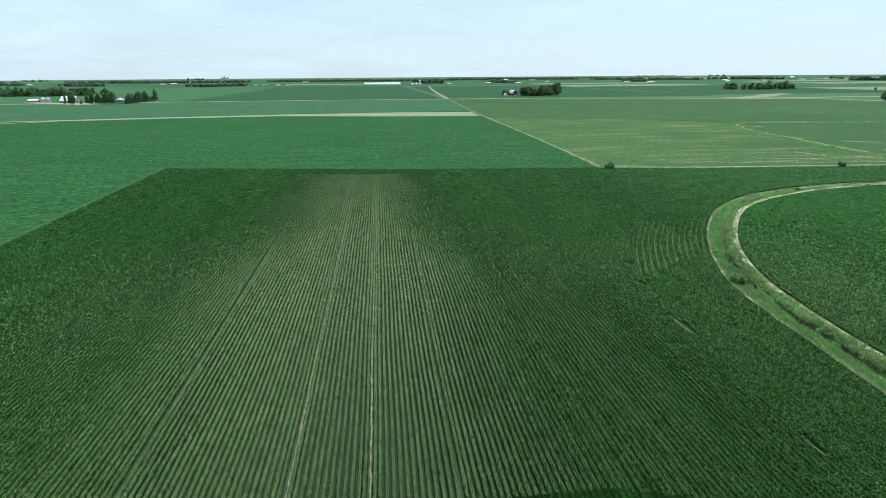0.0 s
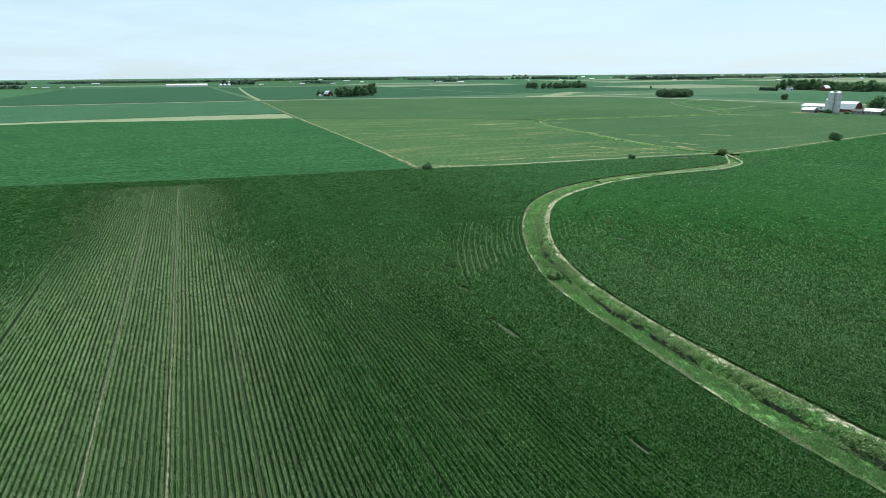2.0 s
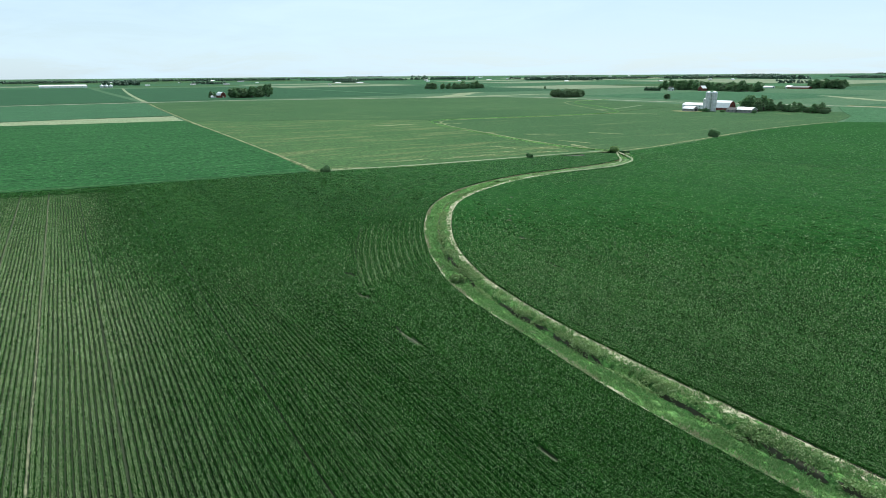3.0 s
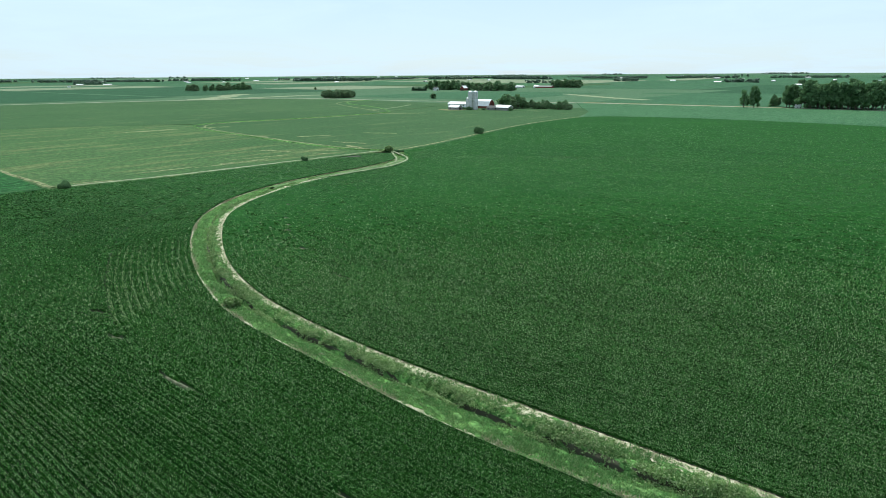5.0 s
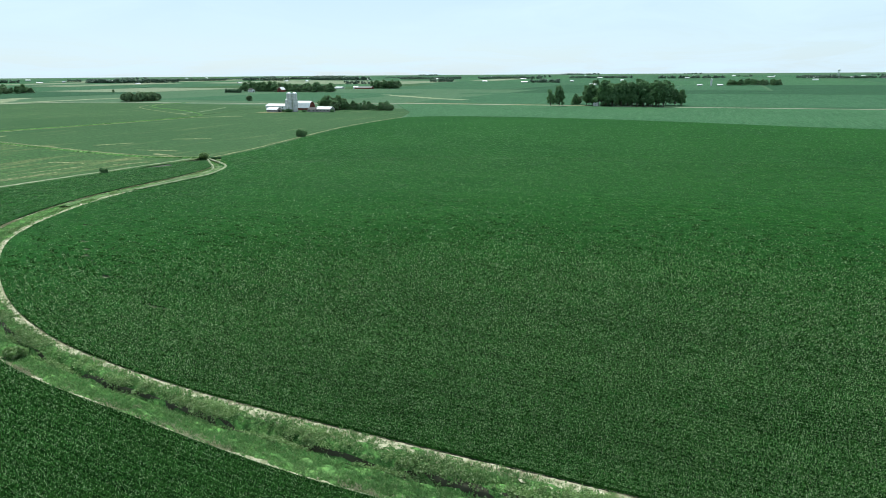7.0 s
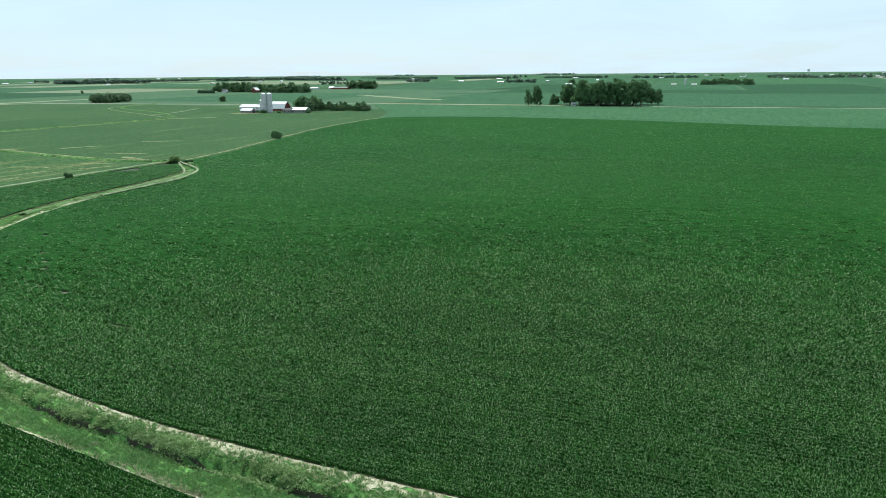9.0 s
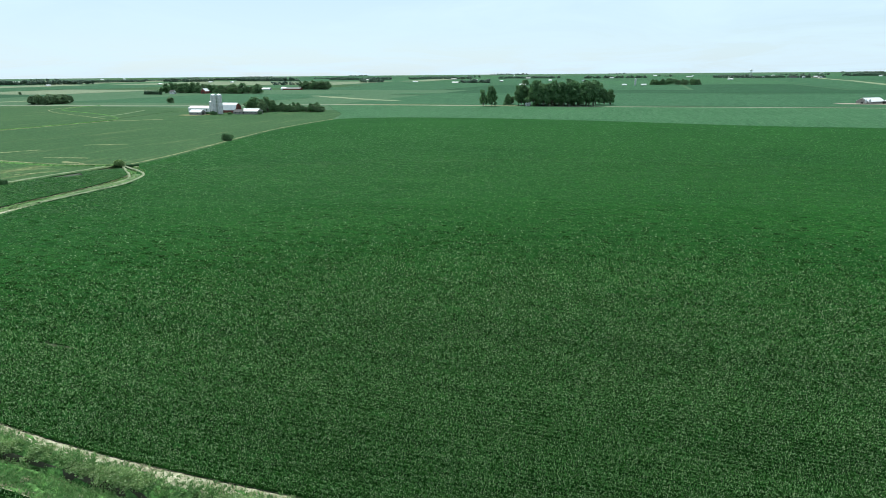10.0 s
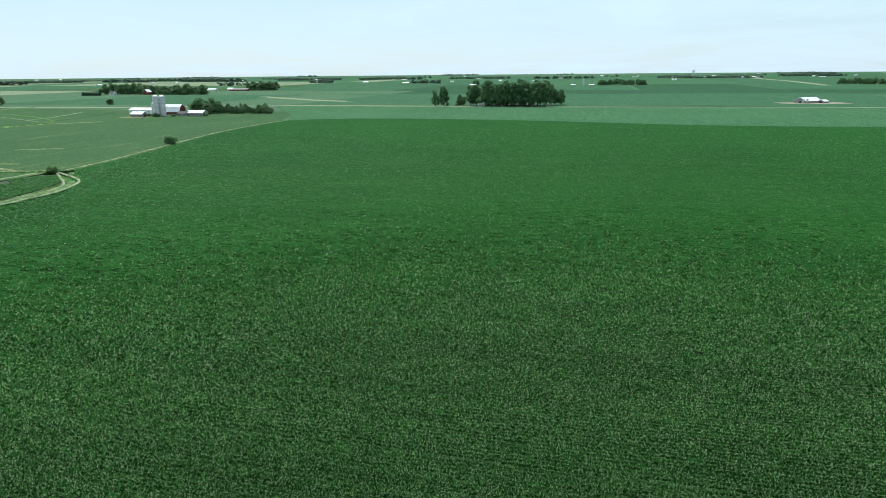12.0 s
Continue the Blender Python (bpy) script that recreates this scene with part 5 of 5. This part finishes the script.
for k in range(64):
    a, r = radians(-44 + 170 * (k + far.uniform(0, 0.9)) / 64), far.uniform(2700, 4500)
    ob = gable("distant_shed", "small pale farm building in the distance", far.uniform(8, 22), far.uniform(7, 11), far.uniform(2.6, 4), far.uniform(4.5, 6.5),
               M_WHITE if k % 5 else M_GREY, M_WHITE if k % 3 else M_GALV, "shed", 1, 0.4, False)
    tagged(put(ob, r * math.sin(a), r * math.cos(a), far.choice((0, 0, 90, 70))), group="distant farm sheds")
put(silo("slim pale silo of the east farm", 2.8, 19.0), 2139, 78)
tn = random.Random(4)
for k in range(26):
    u = tn.random()
    x, y = 3480 - 150 * u + tn.uniform(-60, 60), -290 - 400 * u
    ob = gable("town_house", "small pale building of the far town", tn.uniform(12, 40), 12, 5, 8, M_WHITE if k % 3 else M_GREY, M_WHITE if k % 2 else M_DARKROOF, "house", 2)
    tagged(put(ob, x, y, tn.choice((0, 90))), group="houses of the far town")


def water_tower(x, y):
    root = thing("water_tower", "pale water tower of the far town", "water tower")
    bm = bmesh.new()
    bmesh.ops.create_uvsphere(bm, u_segments=20, v_segments=12, radius=6.0, matrix=Matrix.Translation((0, 0, 33)) @ Matrix.Diagonal((1, 1, 0.75, 1)))
    part("tank", bm, M_WHITE, root)
    for k in range(5):
        a = radians(72 * k)
        bm = bmesh.new()
        limb(bm, (6 * math.cos(a), 6 * math.sin(a), -0.3), (4.5 * math.cos(a), 4.5 * math.sin(a), 32), 0.5, 0.5)
        part("leg", bm, M_GALV, root)
    part("riser", tube(bmesh.new(), 0.9, 0.9, 0, 30, 12), M_GALV, root)
    put(root, x, y)


water_tower(3573, -428)


def elevator(x, y):
    root = thing("grain_elevator", "pale grain elevator on the skyline", "grain elevator")
    for k in range(6):
        part("bin", tube(bmesh.new(), 6.5, 6.5, -0.3, 20 + 3 * (k % 3), 16, -38 + 15 * k, 0), M_STAVE, root)
    part("tower", box(bmesh.new(), -4, 6, -5, 5, -0.3, 38), M_STAVE, root)
    part("conveyor", box(bmesh.new(), -40, 42, -1.2, 1.2, 27, 29.5), M_GALV, root)
    put(root, x, y, scale=0.62)


elevator(-891, 4430)
